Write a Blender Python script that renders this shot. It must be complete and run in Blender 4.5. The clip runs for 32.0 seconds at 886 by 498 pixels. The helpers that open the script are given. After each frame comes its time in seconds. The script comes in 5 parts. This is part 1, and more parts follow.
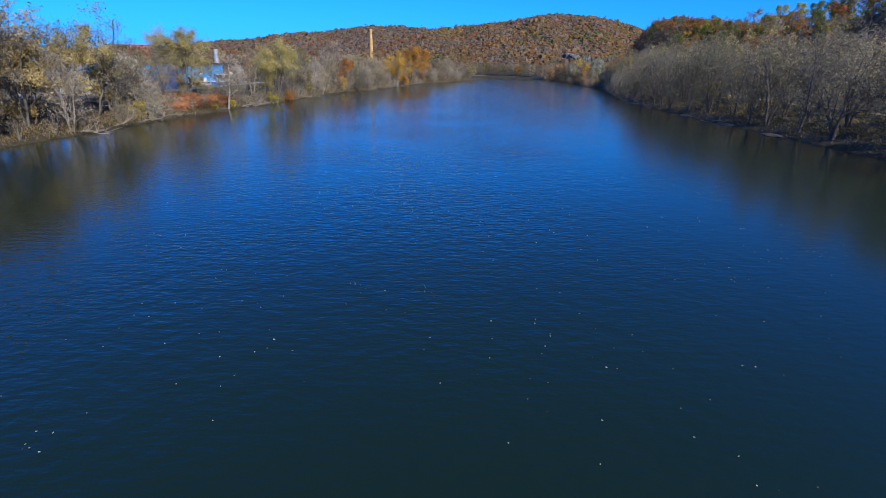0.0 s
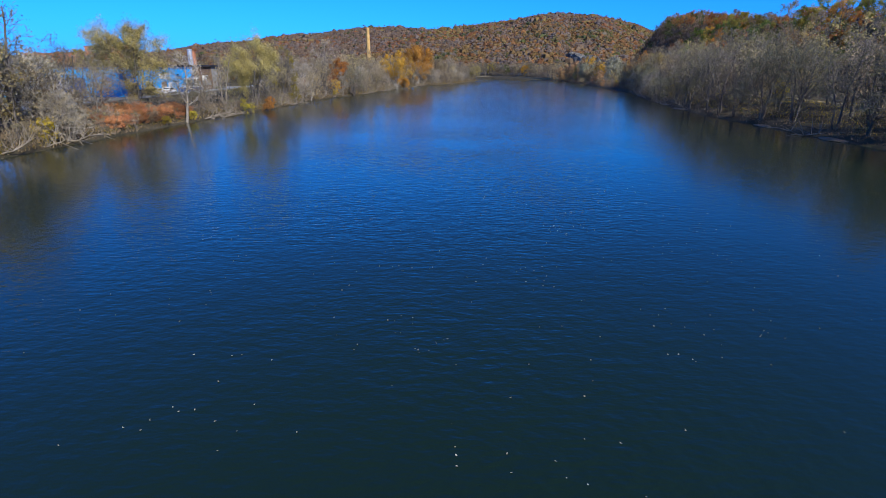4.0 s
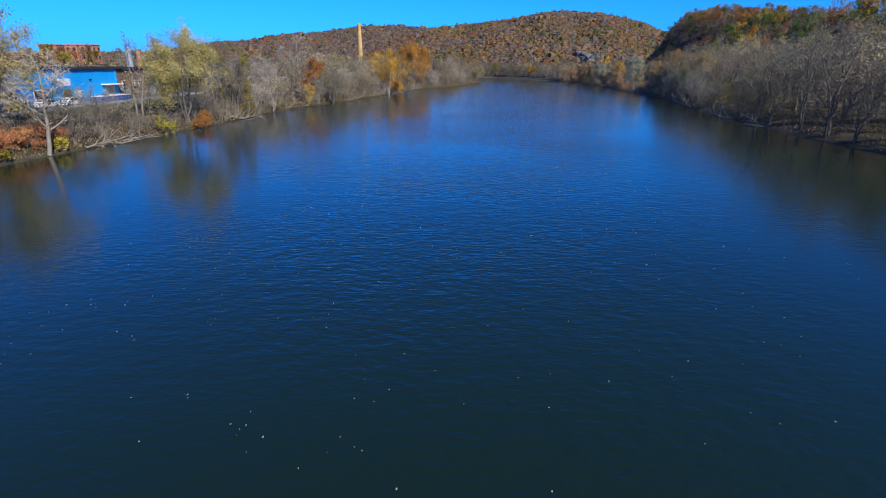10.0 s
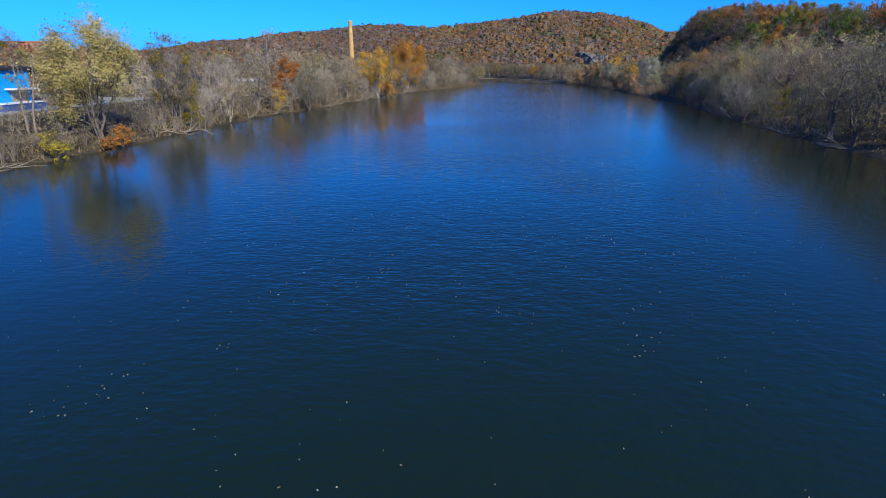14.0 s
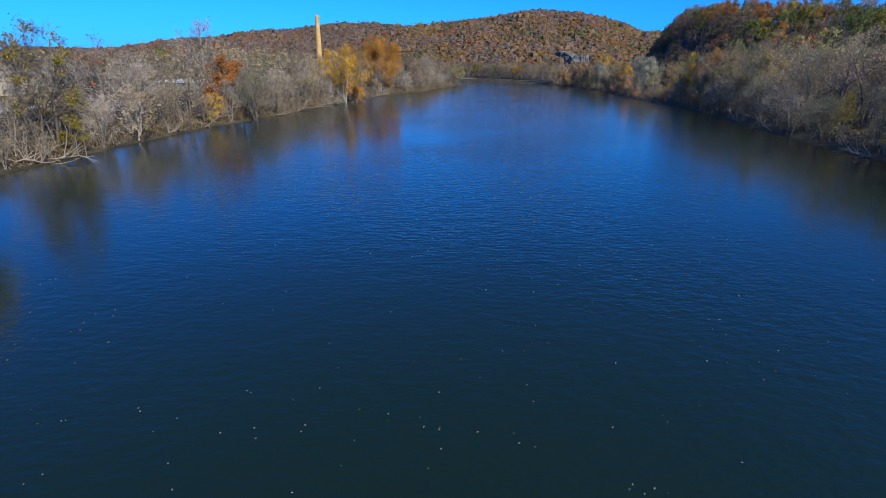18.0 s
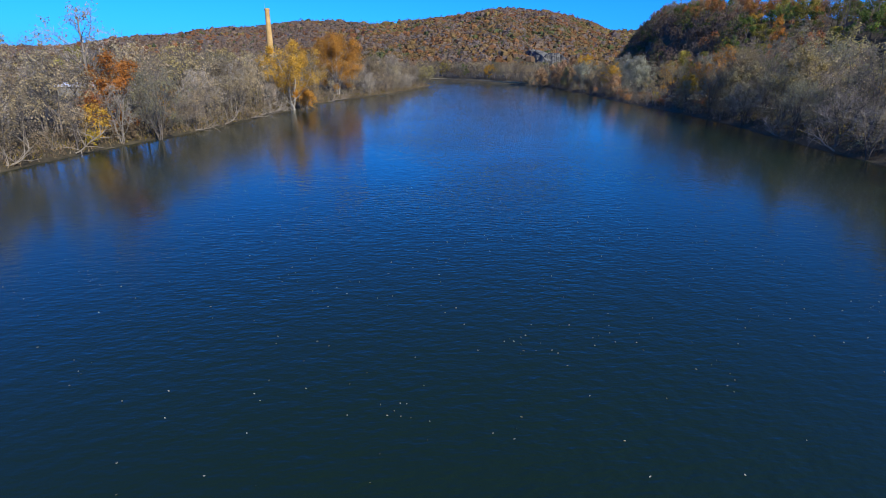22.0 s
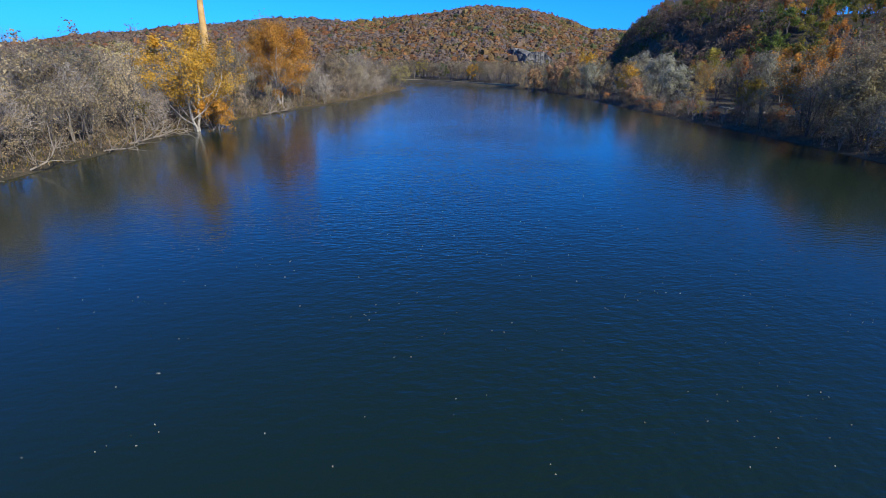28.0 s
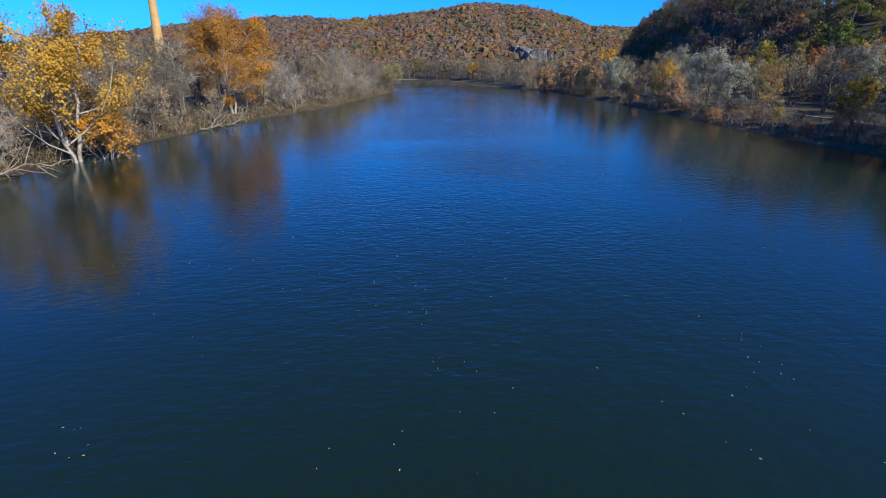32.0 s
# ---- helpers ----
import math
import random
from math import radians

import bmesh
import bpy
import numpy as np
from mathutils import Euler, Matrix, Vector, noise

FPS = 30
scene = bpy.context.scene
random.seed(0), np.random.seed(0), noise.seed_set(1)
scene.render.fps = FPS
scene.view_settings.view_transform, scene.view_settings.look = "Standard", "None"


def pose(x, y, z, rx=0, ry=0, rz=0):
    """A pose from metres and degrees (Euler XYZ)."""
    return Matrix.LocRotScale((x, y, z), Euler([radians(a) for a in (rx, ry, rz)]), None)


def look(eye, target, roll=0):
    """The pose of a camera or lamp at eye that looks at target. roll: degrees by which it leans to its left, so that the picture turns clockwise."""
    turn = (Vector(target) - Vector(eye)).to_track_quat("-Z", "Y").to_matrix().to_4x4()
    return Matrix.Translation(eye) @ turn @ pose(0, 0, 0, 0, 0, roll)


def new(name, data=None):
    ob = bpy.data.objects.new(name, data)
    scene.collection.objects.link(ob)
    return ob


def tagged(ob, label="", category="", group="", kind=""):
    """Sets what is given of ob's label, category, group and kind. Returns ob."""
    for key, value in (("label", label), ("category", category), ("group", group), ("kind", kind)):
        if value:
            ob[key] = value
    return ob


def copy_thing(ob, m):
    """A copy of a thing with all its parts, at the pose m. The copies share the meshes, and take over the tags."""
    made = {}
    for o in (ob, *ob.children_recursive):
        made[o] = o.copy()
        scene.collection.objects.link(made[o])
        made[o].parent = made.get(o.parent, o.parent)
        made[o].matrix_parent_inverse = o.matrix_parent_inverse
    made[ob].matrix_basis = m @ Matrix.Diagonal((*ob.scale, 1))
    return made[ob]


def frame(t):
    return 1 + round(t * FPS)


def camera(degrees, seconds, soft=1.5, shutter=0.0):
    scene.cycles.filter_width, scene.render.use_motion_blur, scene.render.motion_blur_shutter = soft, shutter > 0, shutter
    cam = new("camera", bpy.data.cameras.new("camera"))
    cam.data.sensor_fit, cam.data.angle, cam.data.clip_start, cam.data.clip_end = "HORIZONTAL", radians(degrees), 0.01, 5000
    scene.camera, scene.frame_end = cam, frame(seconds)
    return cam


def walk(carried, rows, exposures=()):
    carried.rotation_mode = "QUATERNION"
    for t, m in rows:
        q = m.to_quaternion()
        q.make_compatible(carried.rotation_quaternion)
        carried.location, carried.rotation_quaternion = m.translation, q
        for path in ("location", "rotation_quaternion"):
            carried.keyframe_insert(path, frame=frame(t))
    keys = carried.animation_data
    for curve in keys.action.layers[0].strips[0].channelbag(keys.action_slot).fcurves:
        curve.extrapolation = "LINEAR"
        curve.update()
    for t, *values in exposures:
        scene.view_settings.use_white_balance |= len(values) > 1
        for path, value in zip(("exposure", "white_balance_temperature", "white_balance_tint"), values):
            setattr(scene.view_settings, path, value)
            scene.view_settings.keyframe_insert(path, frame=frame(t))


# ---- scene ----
# camera: seconds, place, heading to the right of +y, tilt, roll
PATH = [
    (0, -0.000, 0.000, 9.686, -0.522, -19.173, 0.735),
    (3, -2.297, 18.638, 9.552, -0.565, -19.144, 0.155),
    (6, -3.107, 36.844, 9.653, -0.497, -19.053, 0.447),
    (9, -2.326, 52.774, 9.971, -0.709, -19.138, 0.222),
    (10, -2.045, 58.116, 10.071, -0.732, -19.178, 0.170),
    (12, -1.509, 69.087, 10.270, -0.703, -19.222, 0.182),
    (13, -1.272, 74.678, 10.327, -0.723, -19.138, 0.343),
    (14, -1.119, 80.351, 10.373, -0.623, -19.182, 0.443),
    (16.5, -1.381, 95.025, 10.497, -0.427, -19.239, 0.544),
    (17, -1.437, 97.974, 10.531, -0.291, -19.279, 0.530),
    (17.5, -1.473, 100.942, 10.567, 0.631, -19.275, 0.599),
    (18, -1.492, 103.925, 10.603, 1.826, -19.264, 0.629),
    (18.5, -1.496, 106.925, 10.641, 2.727, -19.286, 0.630),
    (19, -1.487, 109.942, 10.679, 3.411, -19.275, 0.627),
    (19.5, -1.461, 112.981, 10.716, 3.904, -19.295, 0.593),
    (20, -1.412, 116.047, 10.752, 4.274, -19.336, 0.569),
    (21, -1.167, 122.338, 10.813, 4.955, -19.339, 0.555),
    (22, -0.707, 128.857, 10.862, 5.168, -19.350, 0.656),
    (23, -0.144, 135.525, 10.903, 5.397, -19.348, 0.720),
    (24, 0.381, 142.246, 10.938, 6.102, -19.339, 0.687),
    (25, 0.910, 149.053, 10.963, 6.642, -19.411, 0.728),
    (28, 3.045, 170.904, 10.890, 7.588, -19.400, 0.844),
    (29, 3.841, 178.136, 10.804, 7.748, -19.392, 0.753),
    (30, 4.694, 185.378, 10.716, 7.826, -19.453, 0.747),
    (31, 5.637, 192.656, 10.640, 7.849, -19.399, 0.613),
    (32, 6.626, 199.950, 10.569, 7.745, -19.511, 0.530),
]
cam = camera(80, 32.0, soft=0.95)
walk(cam, [(t, pose(x, y, z, 90 + tilt, 0, -turn) @ pose(0, 0, 0, 0, 0, roll)) for t, x, y, z, turn, tilt, roll in PATH],
     ((0, 0.16), (14, 0.16), (24, 0.21), (32, 0.29)))

# ---- light ----
SUN_AZ, SUN_EL = 146.0, 33.0          # degrees clockwise from +y, degrees above the horizon
scene.view_settings.exposure = 0.16
world = bpy.data.worlds.new("sky")
scene.world = world
world.use_nodes = True
wn, wl = world.node_tree.nodes, world.node_tree.links
wn.clear()
sky = wn.new("ShaderNodeTexSky")
sky.sky_type = "NISHITA"
sky.sun_disc = False
sky.sun_elevation, sky.sun_rotation = radians(SUN_EL), radians(SUN_AZ)
sky.altitude, sky.air_density, sky.dust_density, sky.ozone_density = 300, 1.0, 0.0, 4.0
split, join = wn.new("ShaderNodeSeparateColor"), wn.new("ShaderNodeCombineColor")


def world_math(kind, a, b):
    """A sum on the sky's colour: a and b are sockets or numbers."""
    m = wn.new("ShaderNodeMath")
    m.operation = kind
    for k, v in enumerate((a, b)):
        if isinstance(v, (int, float)):
            m.inputs[k].default_value = v
        else:
            wl.new(v, m.inputs[k])
    return m.outputs[0]


back = wn.new("ShaderNodeBackground")
back.inputs["Strength"].default_value = 0.126
out = wn.new("ShaderNodeOutputWorld")
# deep, clear autumn blue: a more saturated sky
wl.new(sky.outputs[0], split.inputs[0])
red, green, blue = split.outputs[0], split.outputs[1], split.outputs[2]
wl.new(world_math("MULTIPLY", red, 0.05), join.inputs[0])
wl.new(world_math("SUBTRACT", world_math("MULTIPLY", green, 0.79), world_math("MULTIPLY", red, 0.42)), join.inputs[1])
wl.new(world_math("MULTIPLY", blue, 1.42), join.inputs[2])
wl.new(join.outputs[0], back.inputs["Color"])
wl.new(back.outputs[0], out.inputs["Surface"])

sun = new("sun", bpy.data.lights.new("sun", "SUN"))
sun.data.energy, sun.data.angle, sun.data.color = 5.0, radians(0.5), (1.0, 0.95, 0.85)
a, e = radians(SUN_AZ), radians(SUN_EL)
SUN_DIR = Vector((math.sin(a) * math.cos(e), math.cos(a) * math.cos(e), math.sin(e)))
sun.matrix_world = look(SUN_DIR * 500, (0, 0, 0))


# ---- materials ----
def nodes(name):
    m = bpy.data.materials.new(name)
    m.use_nodes = True
    n = m.node_tree.nodes
    return m, n, m.node_tree.links, n["Principled BSDF"]


def ramp(n, stops):
    r = n.new("ShaderNodeValToRGB")
    while len(r.color_ramp.elements) < len(stops):
        r.color_ramp.elements.new(0.5)
    for el, (p, c) in zip(r.color_ramp.elements, stops):
        el.position, el.color = p, (*c, 1)
    return r


def rough_mat(name, low, high, scale=1.0, rough=0.85, bump=0.3, metal=0.0, fine=8.0, stain=None):
    """A surface mottled at two scales, with fine relief; stain: a third colour in larger patches."""
    m, n, l, p = nodes(name)
    co = n.new("ShaderNodeTexCoord")
    a, b = n.new("ShaderNodeTexNoise"), n.new("ShaderNodeTexNoise")
    a.inputs["Scale"].default_value, a.inputs["Detail"].default_value = scale, 6
    b.inputs["Scale"].default_value, b.inputs["Detail"].default_value = scale * fine, 4
    l.new(co.outputs["Object"], a.inputs["Vector"])
    l.new(co.outputs["Object"], b.inputs["Vector"])
    mix = n.new("ShaderNodeMix")
    mix.data_type = "FLOAT"
    mix.inputs[0].default_value = 0.45
    l.new(a.outputs[0], mix.inputs[2])
    l.new(b.outputs[0], mix.inputs[3])
    r = ramp(n, [(0.32, low), (0.68, high)] if stain is None else [(0.3, stain), (0.44, low), (0.68, high)])
    l.new(mix.outputs[0], r.inputs[0])
    l.new(r.outputs[0], p.inputs["Base Color"])
    p.inputs["Roughness"].default_value, p.inputs["Metallic"].default_value = rough, metal
    if rough > 0.55:
        p.inputs["Specular IOR Level"].default_value = 0.12
    if bump:
        bm = n.new("ShaderNodeBump")
        bm.inputs["Strength"].default_value, bm.inputs["Distance"].default_value = bump, 0.05
        l.new(b.outputs[0], bm.inputs["Height"])
        l.new(bm.outputs[0], p.inputs["Normal"])
    return m


def leaf_mat(name, stops, through_light=0.35, vary_value=(0.62, 1.32)):
    """Foliage: every leaf and every plant differs a little, and the leaves let some light through."""
    m, n, l, p = nodes(name)
    geo, info = n.new("ShaderNodeNewGeometry"), n.new("ShaderNodeObjectInfo")
    r = ramp(n, [(i / max(1, len(stops) - 1), c) for i, c in enumerate(stops)])
    l.new(geo.outputs["Random Per Island"], r.inputs[0])
    vary = n.new("ShaderNodeHueSaturation")
    mr = n.new("ShaderNodeMapRange")
    mr.inputs["To Min"].default_value, mr.inputs["To Max"].default_value = vary_value
    l.new(info.outputs["Random"], mr.inputs["Value"])
    hue, frac = n.new("ShaderNodeMapRange"), n.new("ShaderNodeMath")
    frac.operation = "FRACT"
    seven = n.new("ShaderNodeMath")
    seven.operation = "MULTIPLY"
    seven.inputs[1].default_value = 7.3
    l.new(info.outputs["Random"], seven.inputs[0])
    l.new(seven.outputs[0], frac.inputs[0])
    l.new(frac.outputs[0], hue.inputs["Value"])
    hue.inputs["To Min"].default_value, hue.inputs["To Max"].default_value = 0.488, 0.508
    l.new(hue.outputs[0], vary.inputs["Hue"])
    drift, tone, both = n.new("ShaderNodeTexNoise"), n.new("ShaderNodeMapRange"), n.new("ShaderNodeMath")
    drift.inputs["Scale"].default_value, drift.inputs["Detail"].default_value = 0.14, 2
    l.new(geo.outputs["Position"], drift.inputs["Vector"])
    for key, value in (("From Min", 0.3), ("From Max", 0.7), ("To Min", 0.7), ("To Max", 1.3)):
        tone.inputs[key].default_value = value
    l.new(drift.outputs[0], tone.inputs["Value"])
    both.operation = "MULTIPLY"
    l.new(mr.outputs[0], both.inputs[0])
    l.new(tone.outputs[0], both.inputs[1])
    l.new(both.outputs[0], vary.inputs["Value"])
    l.new(r.outputs[0], vary.inputs["Color"])
    l.new(vary.outputs[0], p.inputs["Base Color"])
    p.inputs["Roughness"].default_value = 0.7
    p.inputs["Specular IOR Level"].default_value = 0.2
    tr, add = n.new("ShaderNodeBsdfTranslucent"), n.new("ShaderNodeMixShader")
    l.new(vary.outputs[0], tr.inputs["Color"])
    add.inputs[0].default_value = through_light
    l.new(p.outputs[0], add.inputs[1])
    l.new(tr.outputs[0], add.inputs[2])
    l.new(add.outputs[0], n["Material Output"].inputs["Surface"])
    return m


def water_mat():
    m, n, l, p = nodes("river_water")
    p.inputs["Base Color"].default_value = (0.0078, 0.0188, 0.0081, 1)
    p.inputs["Roughness"].default_value = 0.04
    p.inputs["IOR"].default_value = 1.40
    co = n.new("ShaderNodeTexCoord")
    prev = None
    calm, calm_map = n.new("ShaderNodeTexNoise"), n.new("ShaderNodeMapRange")
    calm.inputs["Scale"].default_value, calm.inputs["Detail"].default_value = 0.045, 3
    l.new(co.outputs["Object"], calm.inputs["Vector"])
    l.new(calm.outputs[0], calm_map.inputs["Value"])
    for key, value in (("From Min", 0.35), ("From Max", 0.65), ("To Min", 0.5), ("To Max", 1.2)):
        calm_map.inputs[key].default_value = value
    # the water is more sheltered from the wind towards the banks
    parts, across = n.new("ShaderNodeSeparateXYZ"), n.new("ShaderNodeMath")
    across.operation, across.inputs[1].default_value = "MULTIPLY_ADD", -0.11
    l.new(co.outputs["Object"], parts.inputs[0])
    l.new(parts.outputs[1], across.inputs[0])
    l.new(parts.outputs[0], across.inputs[2])
    shelter = ramp(n, [(0.0, (0.22, 0.22, 0.22)), (0.2, (0.3, 0.3, 0.3)), (0.34, (0.7, 0.7, 0.7)), (0.44, (1, 1, 1)), (0.55, (1, 1, 1)), (0.70, (0.45, 0.45, 0.45)), (0.82, (0.26, 0.26, 0.26)), (1.0, (0.22, 0.22, 0.22))])
    span = n.new("ShaderNodeMapRange")
    span.inputs["From Min"].default_value, span.inputs["From Max"].default_value = -60, 40
    l.new(across.outputs[0], span.inputs["Value"])
    l.new(span.outputs[0], shelter.inputs[0])
    smear = n.new("ShaderNodeMapRange")           # fine wind ripple on the sheltered water blurs what it mirrors
    smear.inputs["To Min"].default_value, smear.inputs["To Max"].default_value = 0.17, 0.05
    l.new(shelter.outputs[0], smear.inputs["Value"])
    l.new(smear.outputs[0], p.inputs["Roughness"])
    calmer = n.new("ShaderNodeMath")
    calmer.operation = "MULTIPLY"
    l.new(calm_map.outputs[0], calmer.inputs[0])
    l.new(shelter.outputs[0], calmer.inputs[1])
    for scale, stretch, turn, dist in ((0.75, 0.9, -5, 0.05), (2.6, 0.5, -3, 0.046), (5.5, 0.5, 5, 0.014)):
        mp, no, bu = n.new("ShaderNodeMapping"), n.new("ShaderNodeTexNoise"), n.new("ShaderNodeBump")
        mp.inputs["Scale"].default_value = (stretch, 1, 1)
        mp.inputs["Rotation"].default_value = (0, 0, radians(turn))
        l.new(co.outputs["Object"], mp.inputs["Vector"])
        l.new(mp.outputs[0], no.inputs["Vector"])
        no.inputs["Scale"].default_value, no.inputs["Detail"].default_value = scale, 2
        l.new(calmer.outputs[0], bu.inputs["Strength"])
        bu.inputs["Distance"].default_value = dist
        l.new(no.outputs[0], bu.inputs["Height"])
        if prev:
            l.new(prev.outputs[0], bu.inputs["Normal"])
        prev = bu
    l.new(prev.outputs[0], p.inputs["Normal"])
    return m


BARK = rough_mat("bark_grey_brown", (0.075, 0.063, 0.052), (0.19, 0.165, 0.14), 2.0)
BARK_PALE = rough_mat("bark_pale_sycamore", (0.22, 0.19, 0.15), (0.52, 0.48, 0.41), 1.2)
BARK_MID = rough_mat("bark_weathered_tan", (0.17, 0.145, 0.115), (0.32, 0.285, 0.235), 1.5)
TWIG_PALE = leaf_mat("twigs_bleached", [(0.31, 0.265, 0.2), (0.41, 0.36, 0.285), (0.5, 0.45, 0.37)], 0.3)
TWIG_PINK = leaf_mat("twigs_reddish", [(0.19, 0.152, 0.112), (0.255, 0.208, 0.155), (0.32, 0.268, 0.205)], 0.3)
TWIG_LICHEN = leaf_mat("twigs_lichened", [(0.145, 0.14, 0.095), (0.2, 0.195, 0.135), (0.265, 0.255, 0.185)], 0.3)
TWIG = leaf_mat("twigs", [(0.172, 0.147, 0.11), (0.238, 0.205, 0.157), (0.315, 0.275, 0.215)], 0.3)
LEAF = {
    "brown": leaf_mat("leaves_dry_brown", [(0.20, 0.142, 0.08), (0.27, 0.195, 0.115), (0.33, 0.25, 0.15)], 0.25),
    "tan": leaf_mat("leaves_tan", [(0.34, 0.265, 0.14), (0.415, 0.325, 0.18), (0.485, 0.39, 0.22)], 0.4),
    "olive": leaf_mat("leaves_olive", [(0.38, 0.3, 0.1), (0.46, 0.37, 0.135), (0.54, 0.445, 0.18)], 0.35, (0.88, 1.12)),
    "olive_dark": leaf_mat("leaves_olive_green", [(0.17, 0.16, 0.03), (0.29, 0.26, 0.045), (0.42, 0.35, 0.06)], 0.35),
    "silver": leaf_mat("leaves_silver_green", [(0.25, 0.25, 0.165), (0.32, 0.315, 0.215), (0.4, 0.39, 0.275)], 0.35, (0.85, 1.15)),
    "russet": leaf_mat("leaves_russet_tan", [(0.3, 0.175, 0.085), (0.39, 0.235, 0.12), (0.46, 0.3, 0.165)], 0.3, (0.85, 1.15)),
    "gold": leaf_mat("leaves_gold", [(0.48, 0.25, 0.03), (0.62, 0.365, 0.055), (0.56, 0.28, 0.035)], 0.30, (0.88, 1.12)),
    "orange": leaf_mat("leaves_orange", [(0.42, 0.185, 0.032), (0.48, 0.215, 0.04), (0.53, 0.258, 0.055)], 0.36, (0.88, 1.12)),
    "rust": leaf_mat("leaves_rust_red", [(0.24, 0.09, 0.03), (0.36, 0.145, 0.045), (0.42, 0.22, 0.07)], 0.35, (0.88, 1.12)),
    "yellow": leaf_mat("leaves_yellow_green", [(0.24, 0.20, 0.03), (0.40, 0.32, 0.045), (0.54, 0.40, 0.05)], 0.45),
    "green": leaf_mat("leaves_dark_green", [(0.06, 0.10, 0.022), (0.115, 0.165, 0.034), (0.2, 0.235, 0.045)]),
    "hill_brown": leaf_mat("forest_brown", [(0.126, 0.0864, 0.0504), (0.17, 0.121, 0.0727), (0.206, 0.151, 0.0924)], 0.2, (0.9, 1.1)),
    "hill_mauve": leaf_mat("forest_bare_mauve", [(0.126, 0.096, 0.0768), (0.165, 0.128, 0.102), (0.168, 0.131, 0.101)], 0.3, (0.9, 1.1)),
    "hill_rust": leaf_mat("forest_rust", [(0.155, 0.074, 0.03), (0.215, 0.102, 0.038), (0.27, 0.135, 0.05)], 0.2, (0.9, 1.1)),
    "hill_gold": leaf_mat("forest_gold_olive", [(0.138, 0.094, 0.033), (0.2, 0.136, 0.046), (0.25, 0.168, 0.06)], 0.2, (0.9, 1.1)),
    "hill_grey": leaf_mat("forest_grey", [(0.108, 0.0936, 0.066), (0.16, 0.138, 0.097), (0.16, 0.136, 0.0924)], 0.3, (0.9, 1.1)),
    "hill_green": leaf_mat("forest_green", [(0.048, 0.06, 0.0216), (0.0698, 0.0805, 0.0272), (0.101, 0.108, 0.0336)], 0.2, (0.9, 1.1)),
    "sumac": leaf_mat("leaves_sumac", [(0.40, 0.17, 0.065), (0.5, 0.225, 0.09), (0.5, 0.28, 0.13)]),
    "afloat": leaf_mat("leaves_afloat", [(0.36, 0.31, 0.2), (0.5, 0.46, 0.34), (0.38, 0.3, 0.17), (0.48, 0.45, 0.36)], 0.1),
    "grey": leaf_mat("leaves_grey_green", [(0.225, 0.205, 0.098), (0.265, 0.24, 0.118), (0.31, 0.28, 0.145)], 0.4),
}
WATER = water_mat()
GROUND = rough_mat("leaf_litter_and_dry_grass", (0.05, 0.042, 0.027), (0.12, 0.1, 0.06), 0.25, bump=0.6, fine=10, stain=(0.04, 0.046, 0.02))


# ---- the lie of the land ----
LEFT_BANK = [(-60, -3000), (-56, -200), (-53, 0), (-52, 60), (-50, 88), (-48.5, 117), (-46, 135), (-43, 154), (-41.5, 178), (-38, 200), (-31, 225), (-28, 245),
             (-25, 270), (-20, 288), (-14, 306), (-1, 338), (4, 358), (12, 390), (19, 418), (12, 446), (-40, 486), (-120, 520), (-400, 585), (-3000, 900)]
RIGHT_BANK = [(-3000, 1000), (-400, 650), (-120, 572), (-20, 527), (30, 492), (46, 464), (66, 440), (77, 412), (75, 345), (70, 290), (69.5, 262), (66, 232), (60, 205), (56, 182),
              (53, 158), (51, 140), (51, 110), (50, 60), (52, 0), (56, -200), (70, -3000)]
RIVER = np.array(LEFT_BANK + RIGHT_BANK, float)


def river_distance(x, y):
    """Metres from the water's edge, positive on land."""
    x, y = np.atleast_1d(np.asarray(x, float)), np.atleast_1d(np.asarray(y, float))
    best, inside = np.full(x.shape, 1e9), np.zeros(x.shape, bool)
    for (ax, ay), (bx, by) in zip(RIVER, np.roll(RIVER, -1, axis=0)):
        dx, dy = bx - ax, by - ay
        k = np.clip(((x - ax) * dx + (y - ay) * dy) / (dx * dx + dy * dy), 0, 1)
        best = np.minimum(best, np.hypot(x - ax - k * dx, y - ay - k * dy))
        if ay != by:
            cross = ((ay > y) != (by > y)) & (x < (bx - ax) * (y - ay) / (by - ay) + ax)
            inside ^= cross
    return np.where(inside, -best, best)


def smooth(v):
    v = np.clip(v, 0, 1)
    return v * v * (3 - 2 * v)


# skyline of the far hills: bearing from a point on the river, angle of the crest, distance of foot and crest
HILL_AZ = [-90, -60, -40, -28.5, -24.6, -20.7, -18.1, -14.4, -8.3, -5, -2.2, 3.2, 7.1, 11.4, 15.7, 18.8, 20.7, 30, 50, 90]
HILL_EL = [0.5, 0.6, 0.4, 0.55, 1.35, 1.65, 2.2, 2.5, 3.25, 3.2, 3.0, 3.55, 4.15, 4.7, 4.2, 3.5, 2.6, 2.5, 2.0, 1.0]
HILL_FOOT = [1500, 1500, 1500, 1400, 1300, 1300, 1250, 1200, 1000, 850, 720, 640, 600, 620, 680, 740, 800, 900, 900, 900]
HILL_TOP = [2800, 2800, 2700, 2600, 2500, 2400, 2300, 2250, 2100, 1900, 1750, 1600, 1500, 1500, 1500, 1450, 1400, 1500, 1600, 1600]


def bluff_foot(y):
    return np.interp(y, [-3000, -200, 60, 150, 230, 300, 380, 440, 560, 657, 700, 760], [140, 130, 112, 106, 100, 102, 112, 128, 170, 208, 330, 700])


